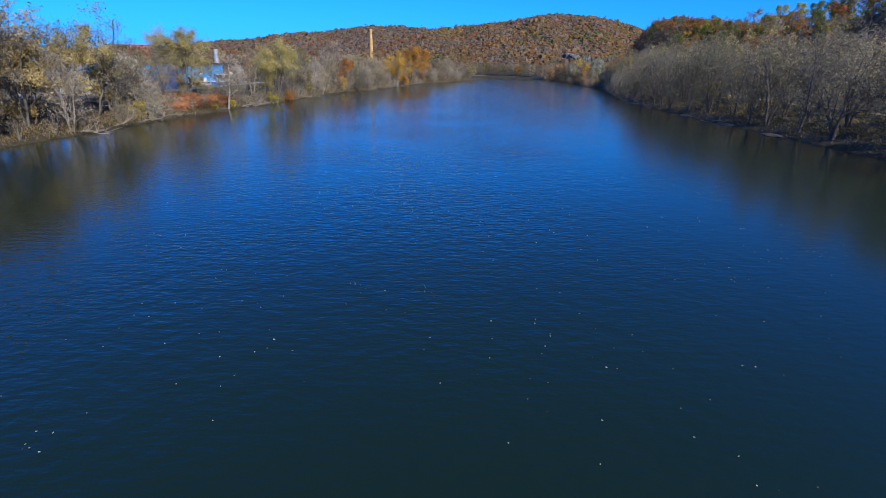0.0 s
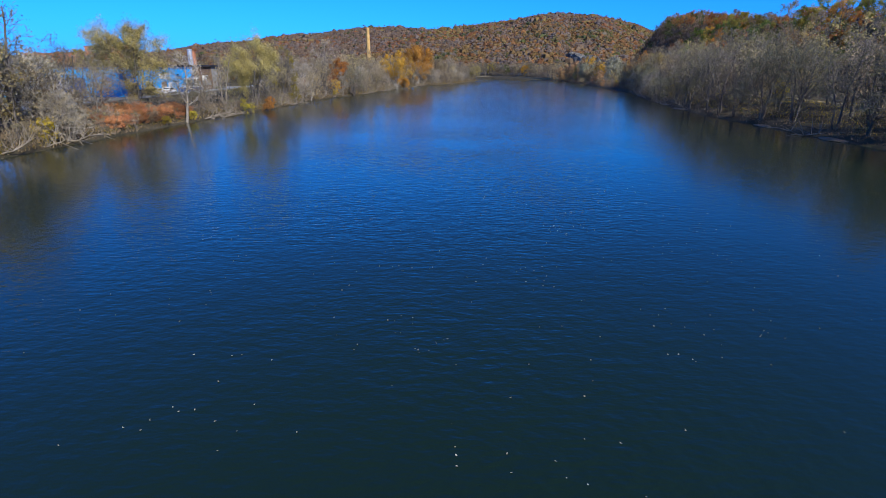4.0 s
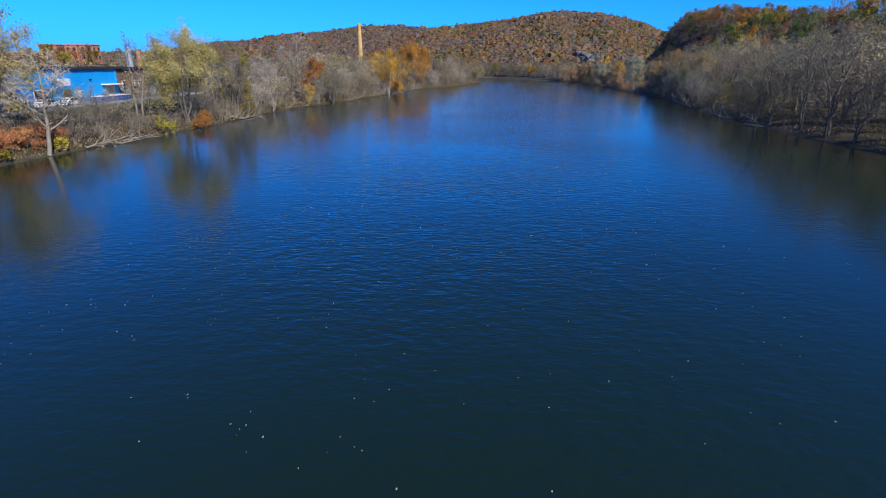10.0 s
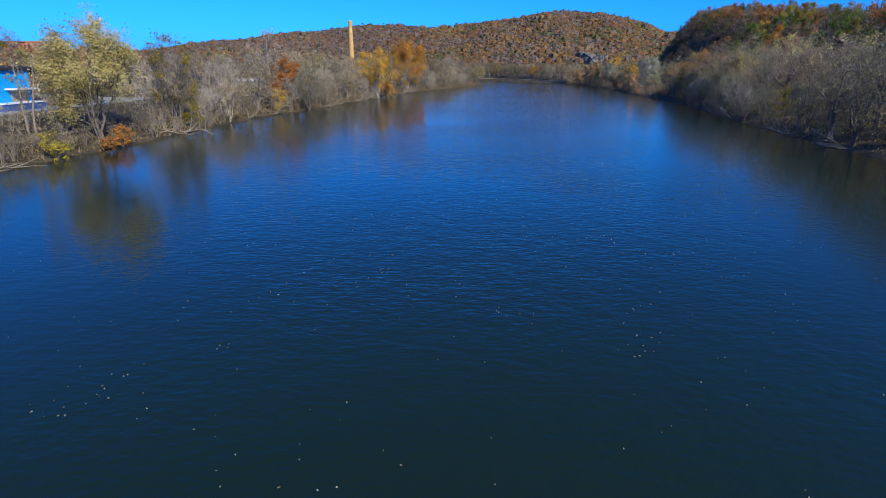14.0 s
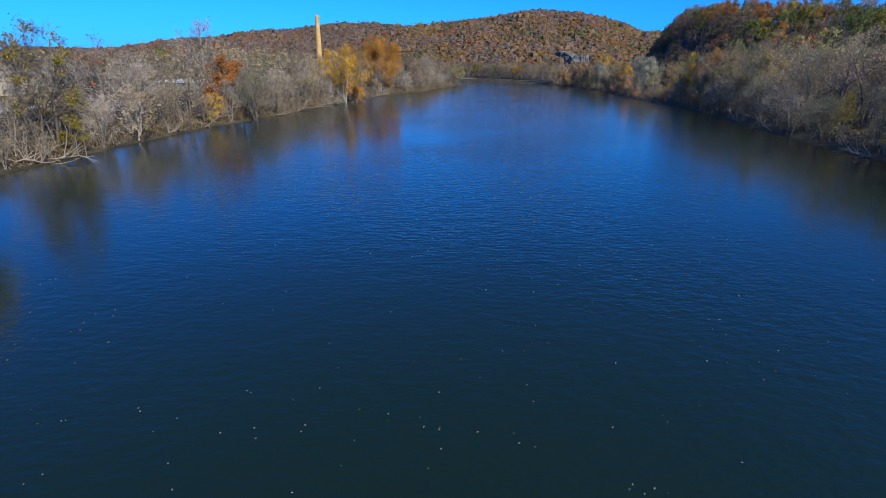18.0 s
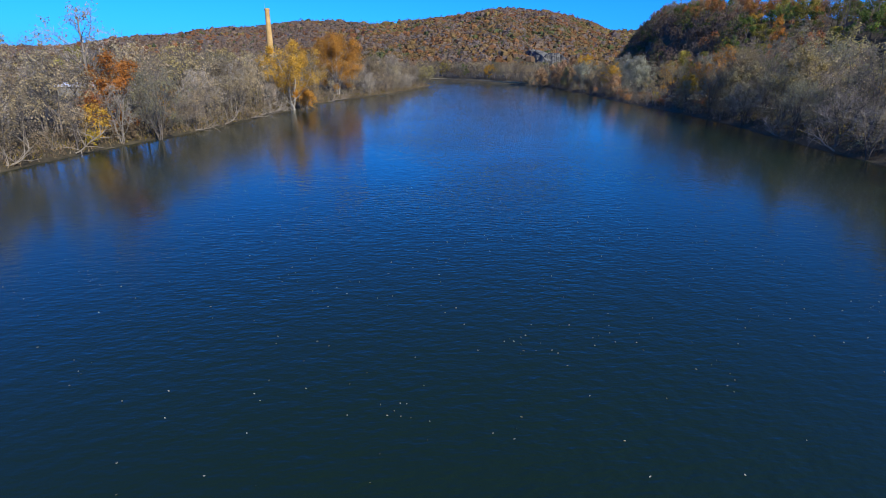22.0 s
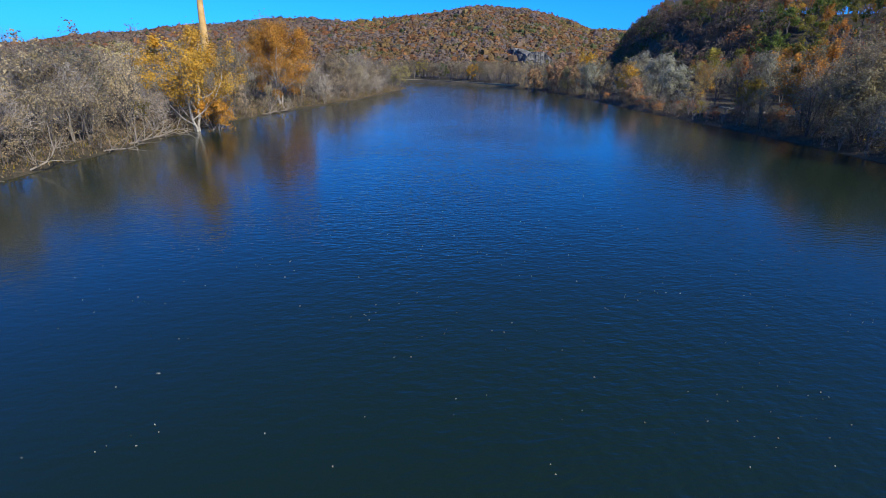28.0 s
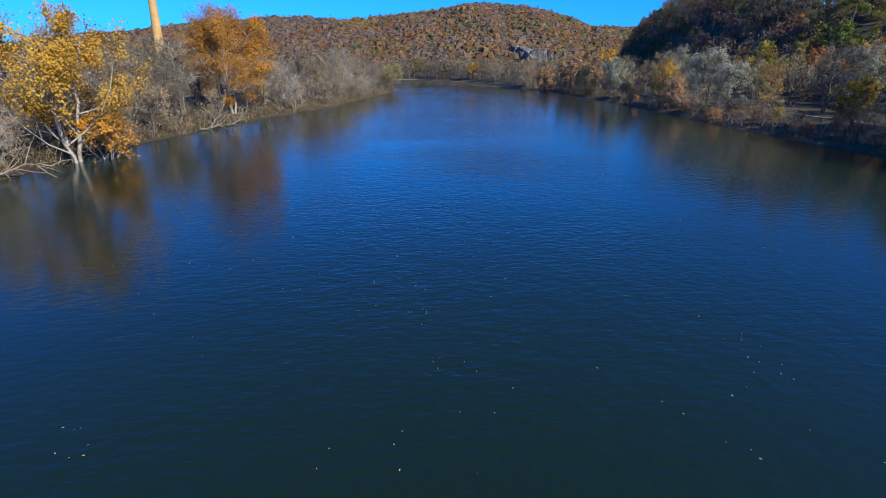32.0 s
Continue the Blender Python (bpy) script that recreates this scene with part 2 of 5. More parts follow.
BLUFF_Y = [0, 150, 200, 260, 320, 360, 415, 510, 560, 660]
BLUFF_RISE = [28, 28, 24, 22, 21, 25, 30, 35, 32, 31]
BLUFF_DEEP = [34, 34, 44, 55, 52, 38, 30, 30, 30, 30]


def height(x, y):
    """The height of the ground over the river."""
    x, y = np.atleast_1d(np.asarray(x, float)), np.atleast_1d(np.asarray(y, float))
    d = river_distance(x, y)
    h = np.interp(d, [-30, -4, -0.6, 0.5, 2.0, 6, 16, 40], [-3.0, -1.6, -0.25, 0.22, 0.65, 1.3, 2.6, 3.2])
    bumpy = np.sin(x * 0.31 + 1.3 * np.sin(y * 0.17)) * np.cos(y * 0.27 + np.sin(x * 0.21))
    h = h + np.where(d > 0.6, 0.22 * bumpy * smooth(d / 8), 0)
    # the works yard is levelled
    h = np.where((x > -118) & (x < -62) & (y > 94) & (y < 206), np.minimum(h, 3.0), h)
    # right-hand bluff
    s = x - bluff_foot(y)
    rim, deep = np.interp(y, BLUFF_Y, BLUFF_RISE), np.interp(y, BLUFF_Y, BLUFF_DEEP)
    rise = rim * smooth(s / deep) + 7 * smooth((s - 40) / 240) + 1.5 * bumpy * smooth(s / 30)
    h = h + np.where((s > 0) & (y < 760), rise, 0) * (1 - smooth((y - 640) / 110))
    # far hills
    rx, ry = x, y - 100
    az, r = np.degrees(np.arctan2(rx, ry)), np.hypot(rx, ry)
    el, foot, top = (np.interp(az, HILL_AZ, v) for v in (HILL_EL, HILL_FOOT, HILL_TOP))
    crest = np.maximum(8 + top * np.tan(np.radians(el)) + 0.0052 * top, 0)
    k = (r - foot) / (top - foot)
    up = np.where(k < 1, np.clip(k, 0, 1) ** 0.85, 1 - 0.35 * smooth((r - top) / 1500))
    roll = 1 + 0.07 * np.sin(az * 1.1 + r * 0.003) * smooth(k * 3) * smooth((1.05 - k) * 3)
    return h + crest * up * roll


def mesh_of(name, verts, faces, mats, index=None, smooth_shade=False):
    me = bpy.data.meshes.new(name)
    me.from_pydata(verts if isinstance(verts, list) else verts.tolist(), [], faces if isinstance(faces, list) else faces.tolist())
    for m in mats:
        me.materials.append(m)
    if index is not None:
        me.polygons.foreach_set("material_index", np.asarray(index, np.int32))
    if smooth_shade:
        me.polygons.foreach_set("use_smooth", np.ones(len(me.polygons), bool))
    me.update()
    return me


def steps(stops):
    """Grid lines: (from, to, spacing) stretches."""
    v = []
    for a, b, s in stops:
        v += list(np.arange(a, b, s))
    return np.array(v + [stops[-1][1]])


gx = steps([(-4600, -1000, 200), (-1000, -300, 50), (-300, -70, 10), (-70, 190, 3.5), (190, 400, 10), (400, 1000, 40), (1000, 4600, 200)])
gy = steps([(-4600, -400, 200), (-400, -40, 30), (-40, 520, 4.5), (520, 800, 12), (800, 2600, 40), (2600, 4600, 200)])
X, Y = np.meshgrid(gx, gy)
Z = height(X.ravel(), Y.ravel())
V = np.stack([X.ravel(), Y.ravel(), Z], 1)
nx, ny = len(gx), len(gy)
i = (np.arange(ny - 1)[:, None] * nx + np.arange(nx - 1)[None, :]).ravel()
ground = new("ground", mesh_of("ground", V, np.stack([i, i + 1, i + nx + 1, i + nx], 1), [GROUND], smooth_shade=True))
tagged(ground, "river banks and hills of leaf litter and dry grass", "ground", kind="structure")

water = new("water", mesh_of("water", [(-3000, -4000, 0), (3000, -4000, 0), (3000, 1200, 0), (-3000, 1200, 0)], [(0, 1, 2, 3)], [WATER]))
tagged(water, "dark blue rippled river with a calm current", "river", kind="structure")


# ---- trees ----
def unit(v):
    return v / (np.linalg.norm(v, axis=-1, keepdims=True) + 1e-9)


def tubes(paths, r0, r1, sides):
    """Tapered tubes along paths (n, k, 3), as vertices and faces."""
    n, k = paths.shape[:2]
    d = unit(np.gradient(paths, axis=1))
    u = unit(np.cross(d, np.where(np.abs(d[..., 2:]) > 0.8, (0.31, 0.95, 0.05), (0.0, 0.0, 1.0))))
    w = np.cross(d, u)
    a = np.arange(sides) * 2 * math.pi / sides
    ring = u[:, :, None, :] * np.cos(a)[:, None] + w[:, :, None, :] * np.sin(a)[:, None]
    r = np.asarray(r0)[:, None] + (np.asarray(r1) - r0)[:, None] * np.linspace(0, 1, k)[None]
    v = paths[:, :, None, :] + ring * r[:, :, None, None]
    at = (np.arange(n)[:, None, None] * k + np.arange(k - 1)[None, :, None]) * sides
    s = np.arange(sides)[None, None, :]
    t = (s + 1) % sides
    f = np.stack([at + s, at + t, at + t + sides, at + s + sides], -1)
    return v.reshape(-1, 3), f.reshape(-1, 4).tolist()


def blades(g, paths, width):
    """Twigs: flat tapering slivers along paths (n, 2 or 3, 3)."""
    side = unit(np.cross(paths[:, -1] - paths[:, 0], g.normal(size=(len(paths), 3)))) * np.asarray(width)[:, None]
    n = len(paths)
    if paths.shape[1] == 2:
        v = np.stack([paths[:, 0] - side, paths[:, 0] + side, paths[:, 1]], 1)
        return v.reshape(-1, 3), np.arange(3 * n).reshape(-1, 3).tolist()
    v = np.stack([paths[:, 0] - side, paths[:, 0] + side, paths[:, 1] + 0.6 * side, paths[:, 1] - 0.6 * side, paths[:, 2]], 1)
    f = (5 * np.arange(n)[:, None] + np.array((0, 1, 2, 3))).tolist() + (5 * np.arange(n)[:, None] + np.array((3, 2, 4))).tolist()
    return v.reshape(-1, 3), f


def leaf_sprays(g, at, face, size, four=False):
    """Leaf sprays at points, turned roughly along face."""
    b = unit(face) + 0.45 * g.normal(size=at.shape)
    a = unit(np.cross(g.normal(size=at.shape), b)) * size[:, None]
    b = unit(np.cross(a, b)) * size[:, None] * 0.62
    if four:
        v = np.stack([at - a, at + b - 0.2 * a, at + a, at - b + 0.1 * a], 1)
    else:
        v = np.stack([at - a, at + 1.3 * b, at + 0.8 * a - 0.9 * b], 1)
    k = v.shape[1]
    return v.reshape(-1, 3), np.arange(k * len(at)).reshape(-1, k).tolist()


def joined(a, b):
    """Two pieces of geometry as one."""
    return np.concatenate([a[0], b[0]]), a[1] + [tuple(i + len(a[0]) for i in f) for f in b[1]]


def sprout(g, paths, length, radius, count, t0, spread, ratio, segs, wander, lift, env, reach=1.0, fill=0.0):
    """Side shoots of every path: they fork off, bend upwards and stop at the crown's outline."""
    n, k = paths.shape[:2]
    t = np.clip(t0 + (1 - t0) * (np.arange(count)[None] + g.uniform(0.1, 0.9, (n, count))) / count, 0, 0.999)
    who = np.repeat(np.arange(n), count)
    t = t.ravel()
    i = np.floor(t * (k - 1)).astype(int)
    p0, p1 = paths[who, i], paths[who, i + 1]
    q = p0 + (p1 - p0) * (t * (k - 1) - i)[:, None]
    d = unit(p1 - p0)
    u = unit(np.cross(d, np.where(np.abs(d[:, 2:]) < 0.9, (0.3, 0.2, 1.0), (1.0, 0.1, 0.0))))
    w = np.cross(d, u)
    az = 2.4 * np.tile(np.arange(count), n) + g.uniform(-0.7, 0.7, len(who)) + who * 1.3
    sp = spread * g.uniform(0.65, 1.3, len(who))
    nd = d * np.cos(sp)[:, None] + (u * np.cos(az)[:, None] + w * np.sin(az)[:, None]) * np.sin(sp)[:, None]
    L = length[who] * ratio * g.uniform(0.7, 1.2, len(who)) * (1.2 - 0.55 * t)
    if fill:
        far = np.linspace(0.06, 1.0, 16) * fill
        inside = env(q[:, None] + nd[:, None] * far[None, :, None]) < reach
        L = np.maximum(np.where(inside, far, 0.12 * fill).max(1) * g.uniform(0.7, 1.0, len(who)), 0.1 * fill)
    r0, r1 = env(q), env(q + nd * L[:, None])
    L = L * np.where(r1 > reach, np.clip((reach - r0) / (r1 - r0 + 1e-6), 0.22, 1), 1)
    pts = [q]
    for _ in range(segs):
        nd = unit(nd + g.normal(size=nd.shape) * wander + (0, 0, lift))
        pts.append(pts[-1] + nd * (L / segs)[:, None])
    return np.stack(pts, 1), L, radius[who] * (1 - 0.65 * t) * 0.55, who


def tree(seed, name, label, h, wide, leaf, leaves, bark=None, stems=2, kids=(7, 5, 4, 5), leaf_size=0.16, foot=0.1, clump=0.75, lean=0.0, category="tree", rise=0.12, fine=0.026, tight=1.0, thick=1.0, high=0.8, twig=None, solid=False):
    """A tree: trunks fan out from the ground, limbs fork three times into twigs within a domed outline; leaves hang in clumps."""
    g = np.random.default_rng(seed)
    low, rw = foot * h, wide / 2
    mid, rz = (h + low) / 2, (h - low) / 2
    ph = g.uniform(0, 6.28, 3)

    def env(p):
        x, y, z = p[..., 0] - lean * p[..., 2], p[..., 1], p[..., 2] - mid
        az = np.arctan2(y, x)
        bumps = 1 + 0.13 * np.sin(3 * az + ph[0] + 0.2 * z) + 0.10 * np.sin(5 * az + 0.7 * z + ph[1]) + 0.07 * np.sin(1.3 * z + 2 * az + ph[2])
        return np.sqrt((x * x + y * y) / rw ** 2 + np.where(z < 0, (z / rz) ** 4, (z / rz) ** 2)) / bumps

    a = 2 * math.pi * np.arange(stems) / stems + g.uniform(-0.5, 0.5, stems) + ph[0]
    way = np.stack([np.cos(a), np.sin(a), 0 * a], 1) * (stems > 1)
    top = h * high * g.uniform(0.82, 1.05, (stems, 1))
    end = way * rw * g.uniform(0.3, 0.6, (stems, 1)) + np.concatenate([lean * top, 0 * top, top], 1)
    ctl = way * rw * 0.12 + np.concatenate([0.3 * lean * top, 0 * top, 0.5 * top], 1) + g.normal(size=(stems, 3)) * 0.03 * h * (1, 1, 0)
    base = way * 0.014 * h + (0, 0, -0.4)
    t = np.linspace(0, 1, 9)[None, :, None]
    trunk = base[:, None] * (1 - t) ** 2 + 2 * ctl[:, None] * t * (1 - t) + end[:, None] * t * t
    trunk = trunk + g.normal(size=trunk.shape) * 0.007 * h * (t > 0.05) * (1, 1, 0.3)
    r0 = h * thick * (0.019 if stems == 1 else 0.016 - 0.0012 * min(stems, 5)) * g.uniform(0.75, 1.15, stems)
    L0 = np.full(stems, 0.85 * h)
    limb, L1, R1, _ = sprout(g, trunk, L0, r0, kids[0], 0.06 + 0.6 * foot, 1.0, 0.52, 4, 0.16, rise, env, 0.9, fill=0.75 * wide)
    branch, L2, R2, _ = sprout(g, limb, L1, R1, kids[1], 0.2, 0.8, 0.55, 2, 0.2, rise * 0.8, env, 0.98)
    wood = []
    if solid:                       # single trees: every trunk and limb is a part
        for k in range(stems):
            wood.append(("trunk", *tubes(trunk[k:k + 1], r0[k:k + 1], r0[k:k + 1] * 0.25, 7)))
        for k in range(len(limb)):
            own = slice(k * kids[1], (k + 1) * kids[1])
            wood.append(("limb", *joined(tubes(limb[k:k + 1], R1[k:k + 1], R1[k:k + 1] * 0.3, 5), tubes(branch[own], R2[own], R2[own] * 0.35, 3))))
    else:
        wood.append(("trunk", *joined(tubes(trunk, r0, r0 * 0.25, 6), tubes(limb, R1, R1 * 0.3, 4))))
    spray, L3, R3, owner = sprout(g, branch, L2, R2, kids[2], 0.15, 0.75, 0.6, 2, 0.2, rise * 0.6, env, 1.03)
    cv, cf = blades(g, spray, np.maximum(R3, fine))
    if not solid:
        cv, cf = joined((cv, cf), blades(g, branch, R2))
    mats = [0] * len(cf)
    tips = spray[:, -1]
    if kids[3]:
        bit, L4, _, _ = sprout(g, spray, L3, R3, kids[3], 0.15, 0.6, 0.75, 1, 0.15, rise * 0.6, env, 1.08)
        cv, cf = joined((cv, cf), blades(g, bit, np.full(len(bit), fine * 0.8)))
        mats = [0] * len(cf)
    if leaves:
        full = np.where(g.random(len(branch)) < clump, g.uniform(0.35, 1.0, len(branch)), 0.0) + 1e-6
        weight = full[owner]
        pick = g.choice(len(spray), leaves, p=weight / weight.sum())
        at = spray[pick, 0] + (spray[pick, 2] - spray[pick, 0]) * g.uniform(0.2, 1.15, (leaves, 1)) + g.normal(size=(leaves, 3)) * 0.022 * h * tight
        hub = branch[owner[pick], -1] * 0.6 + branch[owner[pick], 0] * 0.4
        ok = at[:, 2] > 0.15
        qv, qf = leaf_sprays(g, at[ok], (unit(at - hub) + unit(at - (0, 0, mid)) * 0.5 + (0, 0, 0.25))[ok], leaf_size * g.uniform(0.6, 1.35, ok.sum()), solid)
        cv, cf = joined((cv, cf), (qv, qf))
        mats += [1] * len(qf)
    plant_ob = tagged(new(name), label, category)
    for part_name, v, f in wood:
        new(part_name, mesh_of(part_name, v, f, [bark or BARK], smooth_shade=True)).parent = plant_ob
    new("crown", mesh_of("crown", cv, cf, [twig or TWIG, LEAF[leaf]], mats)).parent = plant_ob
    return plant_ob


USED = set()


def plant(proto, x, y, turn=0.0, size=1.0, sink=0.0, group="", label=""):
    """Sets a plant on the ground; the first call moves the pattern plant itself."""
    m = pose(x, y, float(height(x, y)[0]) - sink, 0, 0, turn)
    ob = proto if proto.name not in USED else copy_thing(proto, m)
    USED.add(proto.name)
    ob.matrix_basis = m @ Matrix.Scale(size, 4)
    return tagged(ob, label, group=group)


BARE = [tree(11 + k, "bare_tree", lab, h, w, leaf, n, stems=s, foot=f, clump=0.7, leaf_size=0.13, fine=0.03, rise=0.05, tight=1.6, twig=(TWIG, TWIG_PINK, TWIG_PINK, TWIG_LICHEN, TWIG)[k])
        for k, (h, w, leaf, n, s, f, lab) in enumerate([
            (14, 11, "grey", 700, 2, 0.14, "bare grey-brown riverside tree with a few dry leaves"), (12.5, 12, "tan", 800, 3, 0.1, "bare spreading riverside tree with dark forked trunks"),
            (14, 11, "tan", 450, 1, 0.16, "bare tall riverside tree with fine twigs"), (12, 12.5, "grey", 900, 4, 0.06, "bare many-stemmed riverside tree leaning outwards"),
            (11, 10.5, "grey", 350, 3, 0.06, "low bare grey riverside tree with a dense twiggy crown")])]
TAN = [tree(31 + k, "riverside_tree", "tan riverside tree holding thin dry leaves", h, w, "tan", n, stems=s, kids=(7, 5, 4, 3), leaf_size=0.17, clump=0.7)
       for k, (h, w, n, s) in enumerate([(12, 10, 1100, 2), (11, 10.5, 1000, 3), (12, 8.5, 900, 2)])]
OLIVE = [tree(46 + k, "riverside_tree", "pale olive riverside tree in thin leaf", h, w, "olive", n, stems=s, kids=(7, 5, 4, 2), leaf_size=0.18, clump=0.75)
         for k, (h, w, n, s) in enumerate([(13, 10, 1300, 2), (12, 11, 1200, 3)])]
GREYT = [tree(41 + k, "riverside_tree", "grey-green riverside tree with thinning leaves", h, w, "grey", n, stems=s, foot=0.06, kids=(7, 5, 4, 3), leaf_size=0.14, clump=0.75, rise=0.06, tight=1.5)
         for k, (h, w, n, s) in enumerate([(13, 11, 1900, 2), (12, 11.5, 1800, 3)])]
BLEACHED = [tree(81 + k, "bare_tree", lab, h, w, leaf, n, stems=s, foot=f, clump=0.5, leaf_size=0.14, bark=BARK_MID, twig=TWIG_PALE, high=0.85)
            for k, (h, w, leaf, n, s, f, lab) in enumerate([
                (9, 9, "tan", 700, 5, 0.0, "low many-stemmed bare tree with bleached grey branches"), (11, 9, "brown", 160, 3, 0.05, "bare grey tree with pale crooked stems"),
                (8, 8.5, "tan", 800, 6, 0.0, "tangled bare tree holding tan leaves over the bank"), (12, 9, "brown", 60, 2, 0.08, "slender bare tree with pale upright limbs")])]
BRUSH = [tree(51 + k, "shrub", lab, h, w, leaf, n, stems=4, kids=(3, 2, 3, 3), category="shrub", foot=0.0, leaf_size=0.09, rise=0.16, fine=0.016, clump=0.6, bark=BARK_MID, twig=TWIG_PALE if k % 2 == 0 else TWIG)
         for k, (h, w, leaf, n, lab) in enumerate([(4.0, 5, "brown", 120, "tangled bare brown shrub at the water's edge"), (3.5, 4.5, "tan", 220, "tan leafy shrub at the water's edge"),
                                                   (3.0, 4.2, "grey", 160, "grey-green shrub at the water's edge"), (4.5, 5, "brown", 40, "grey leafless brush on the bank")])]


# ---- single trees of the banks ----
def hero(seed, x, y, h, wide, name, label, leaf, leaves, turn=0, leaf_size=0.16, **kw):
    return plant(tree(seed, name, label, h, wide, leaf, leaves, leaf_size=leaf_size, solid=True, **kw), x, y, turn)


hero(101, -55, 62, 13, 12, "maple_tree", "tan half-bare tree leaning over the bank", "tan", 11000, leaf_size=0.12, tight=1.3, stems=3)
hero(116, -58, 74, 12.5, 12.5, "maple_tree", "olive-tan tree with a full rounded crown", "olive", 18000, leaf_size=0.115, tight=1.3, stems=3)
hero(102, -56.5, 86, 14, 11.5, "riverside_tree", "tall pale tan tree with bare upright tips", "olive", 12000, leaf_size=0.115, tight=1.3, clump=0.6, stems=2, twig=TWIG_PALE, foot=0.04)
hero(121, -66, 66, 14, 12, "maple_tree", "olive-gold leafy tree behind the bank", "olive", 12000, leaf_size=0.12, tight=1.3, stems=2)
hero(117, -55, 95, 8.5, 9, "bare_tree", "low grey bare tree with a fuzzy crown", "brown", 400, stems=3)
hero(103, -61.2, 127.2, 14.5, 18.5, "maple_tree", "broad olive-gold maple tree with several trunks", "olive", 30000, leaf_size=0.115, tight=1.3, stems=5, foot=0.1)
hero(104, -48.6, 119, 12.0, 9.5, "bare_tree", "bare slender tree with a straight pale trunk at the water", "brown", 100, bark=BARK_MID, twig=TWIG_PALE, stems=1, foot=0.3, lean=0.1, thick=1.25, high=0.9, kids=(12, 6, 5, 4))
hero(105, -46.8, 150, 15.0, 14.5, "maple_tree", "large pale olive-yellow maple tree above the bank", "olive", 30000, leaf_size=0.112, tight=1.3, stems=4, foot=0.04)
hero(106, -52.5, 146, 14.5, 7, "bare_tree", "tall leaning bare tree with open branches", "tan", 200, bark=BARK_MID, stems=2, lean=0.12, foot=0.3)
hero(107, -45.8, 169.2, 14.0, 10.5, "bare_tree", "large dark bare tree with a few yellow-green leaves low down", "yellow", 1500, stems=3, clump=0.3, foot=0.06)
hero(108, -41.8, 179.8, 8.6, 7.5, "bare_tree", "crooked bare tree with a pale trunk at the water", "tan", 900, bark=BARK_PALE, twig=TWIG_PALE, stems=2, lean=0.2)
hero(109, -44.3, 212.3, 16.8, 11, "sycamore_tree", "tall slender sycamore with an open crown of few leaves", "tan", 500, bark=BARK_MID, twig=TWIG_PALE, stems=1, foot=0.3, high=0.92, kids=(11, 5, 4, 4))
hero(110, -39.5, 208.3, 11.0, 8, "oak_tree", "rusty orange oak tree above the bank", "orange", 6500, stems=2, leaf_size=0.13, tight=1.3)
hero(125, -34.6, 209.5, 10.5, 11, "bare_tree", "grey-green bare tree with many upright stems", "grey", 500, stems=6, twig=TWIG_LICHEN, foot=0.05)
hero(126, -56, 316, 12, 12, "maple_tree", "pale yellow-olive tree behind the riverside woods", "olive", 7000, stems=3)
hero(111, -24.8, 261.5, 16.8, 17.5, "sycamore_tree", "gold-leaved sycamore with white limbs leaning over the water", "gold", 17000, bark=BARK_PALE, stems=3, clump=0.8, foot=0.0, leaf_size=0.135)
hero(112, -18.8, 306, 19.0, 18.5, "sycamore_tree", "tall orange-brown sycamore at the water's edge", "orange", 36000, leaf_size=0.14, tight=1.25, clump=0.92, bark=BARK_PALE, stems=3, foot=0.1, kids=(9, 6, 5, 3))
hero(120, -22.4, 263.2, 6.5, 8.5, "sycamore_tree", "low gold-leaved sycamore shoot hanging over the water", "gold", 4500, bark=BARK_PALE, stems=3, leaf_size=0.14)
hero(113, 79, 273, 7.5, 7, "willow_tree", "yellow-green small tree on the bank", "yellow", 4200, stems=4)
hero(122, 72.5, 241, 13.5, 12, "riverside_tree", "broad tan thin-leaved tree among the bare ones", "tan", 9000, stems=4, leaf_size=0.13, tight=1.3)
hero(123, 71.5, 221, 13.5, 11, "riverside_tree", "pale olive thin-leaved tree among the bare ones", "olive", 8000, stems=3, leaf_size=0.13, tight=1.3)
hero(124, 75.5, 254, 15, 10, "oak_tree", "rusty orange oak tree behind the riverside trees", "orange", 7000, stems=2, leaf_size=0.15)
hero(114, 101, 292, 13, 11, "maple_tree", "orange-gold maple tree at the foot of the bluff", "gold", 7000, stems=2)
hero(115, 80, 331, 11.5, 10, "riverside_tree", "tan and gold riverside tree beside the track", "gold", 3000, stems=3)
for k, (x, y, h, leaf, n) in enumerate(((84, 318, 13, "silver", 8000), (77.5, 352, 12, "silver", 7000), (79, 302, 9.5, "silver", 5000), (78.5, 376, 10, "olive", 3000), (80, 402, 11, "tan", 3200), (73, 428, 10, "tan", 3000), (76, 250, 11, "grey", 2500), (71, 238, 11.5, "grey", 2500),
                                       (90, 283, 12, "silver", 5000), (88, 340, 12.5, "silver", 6500), (75.5, 338, 8.5, "tan", 3500), (76, 318, 7.5, "russet", 2600), (83, 262, 12.5, "grey", 2500))):
    hero(130 + k, x, y, h, 0.95 * h, "riverside_tree", {"grey": "grey-olive tree in front of the dark bluff", "silver": "pale silvery green tree in front of the dark bluff", "tan": "tan-leaved tree on the low bank", "olive": "pale olive tree on the low bank", "russet": "russet small tree on the low bank"}[leaf],
         leaf, n, stems=3, foot=0.02, leaf_size=0.17, tight=1.4, clump=0.9)
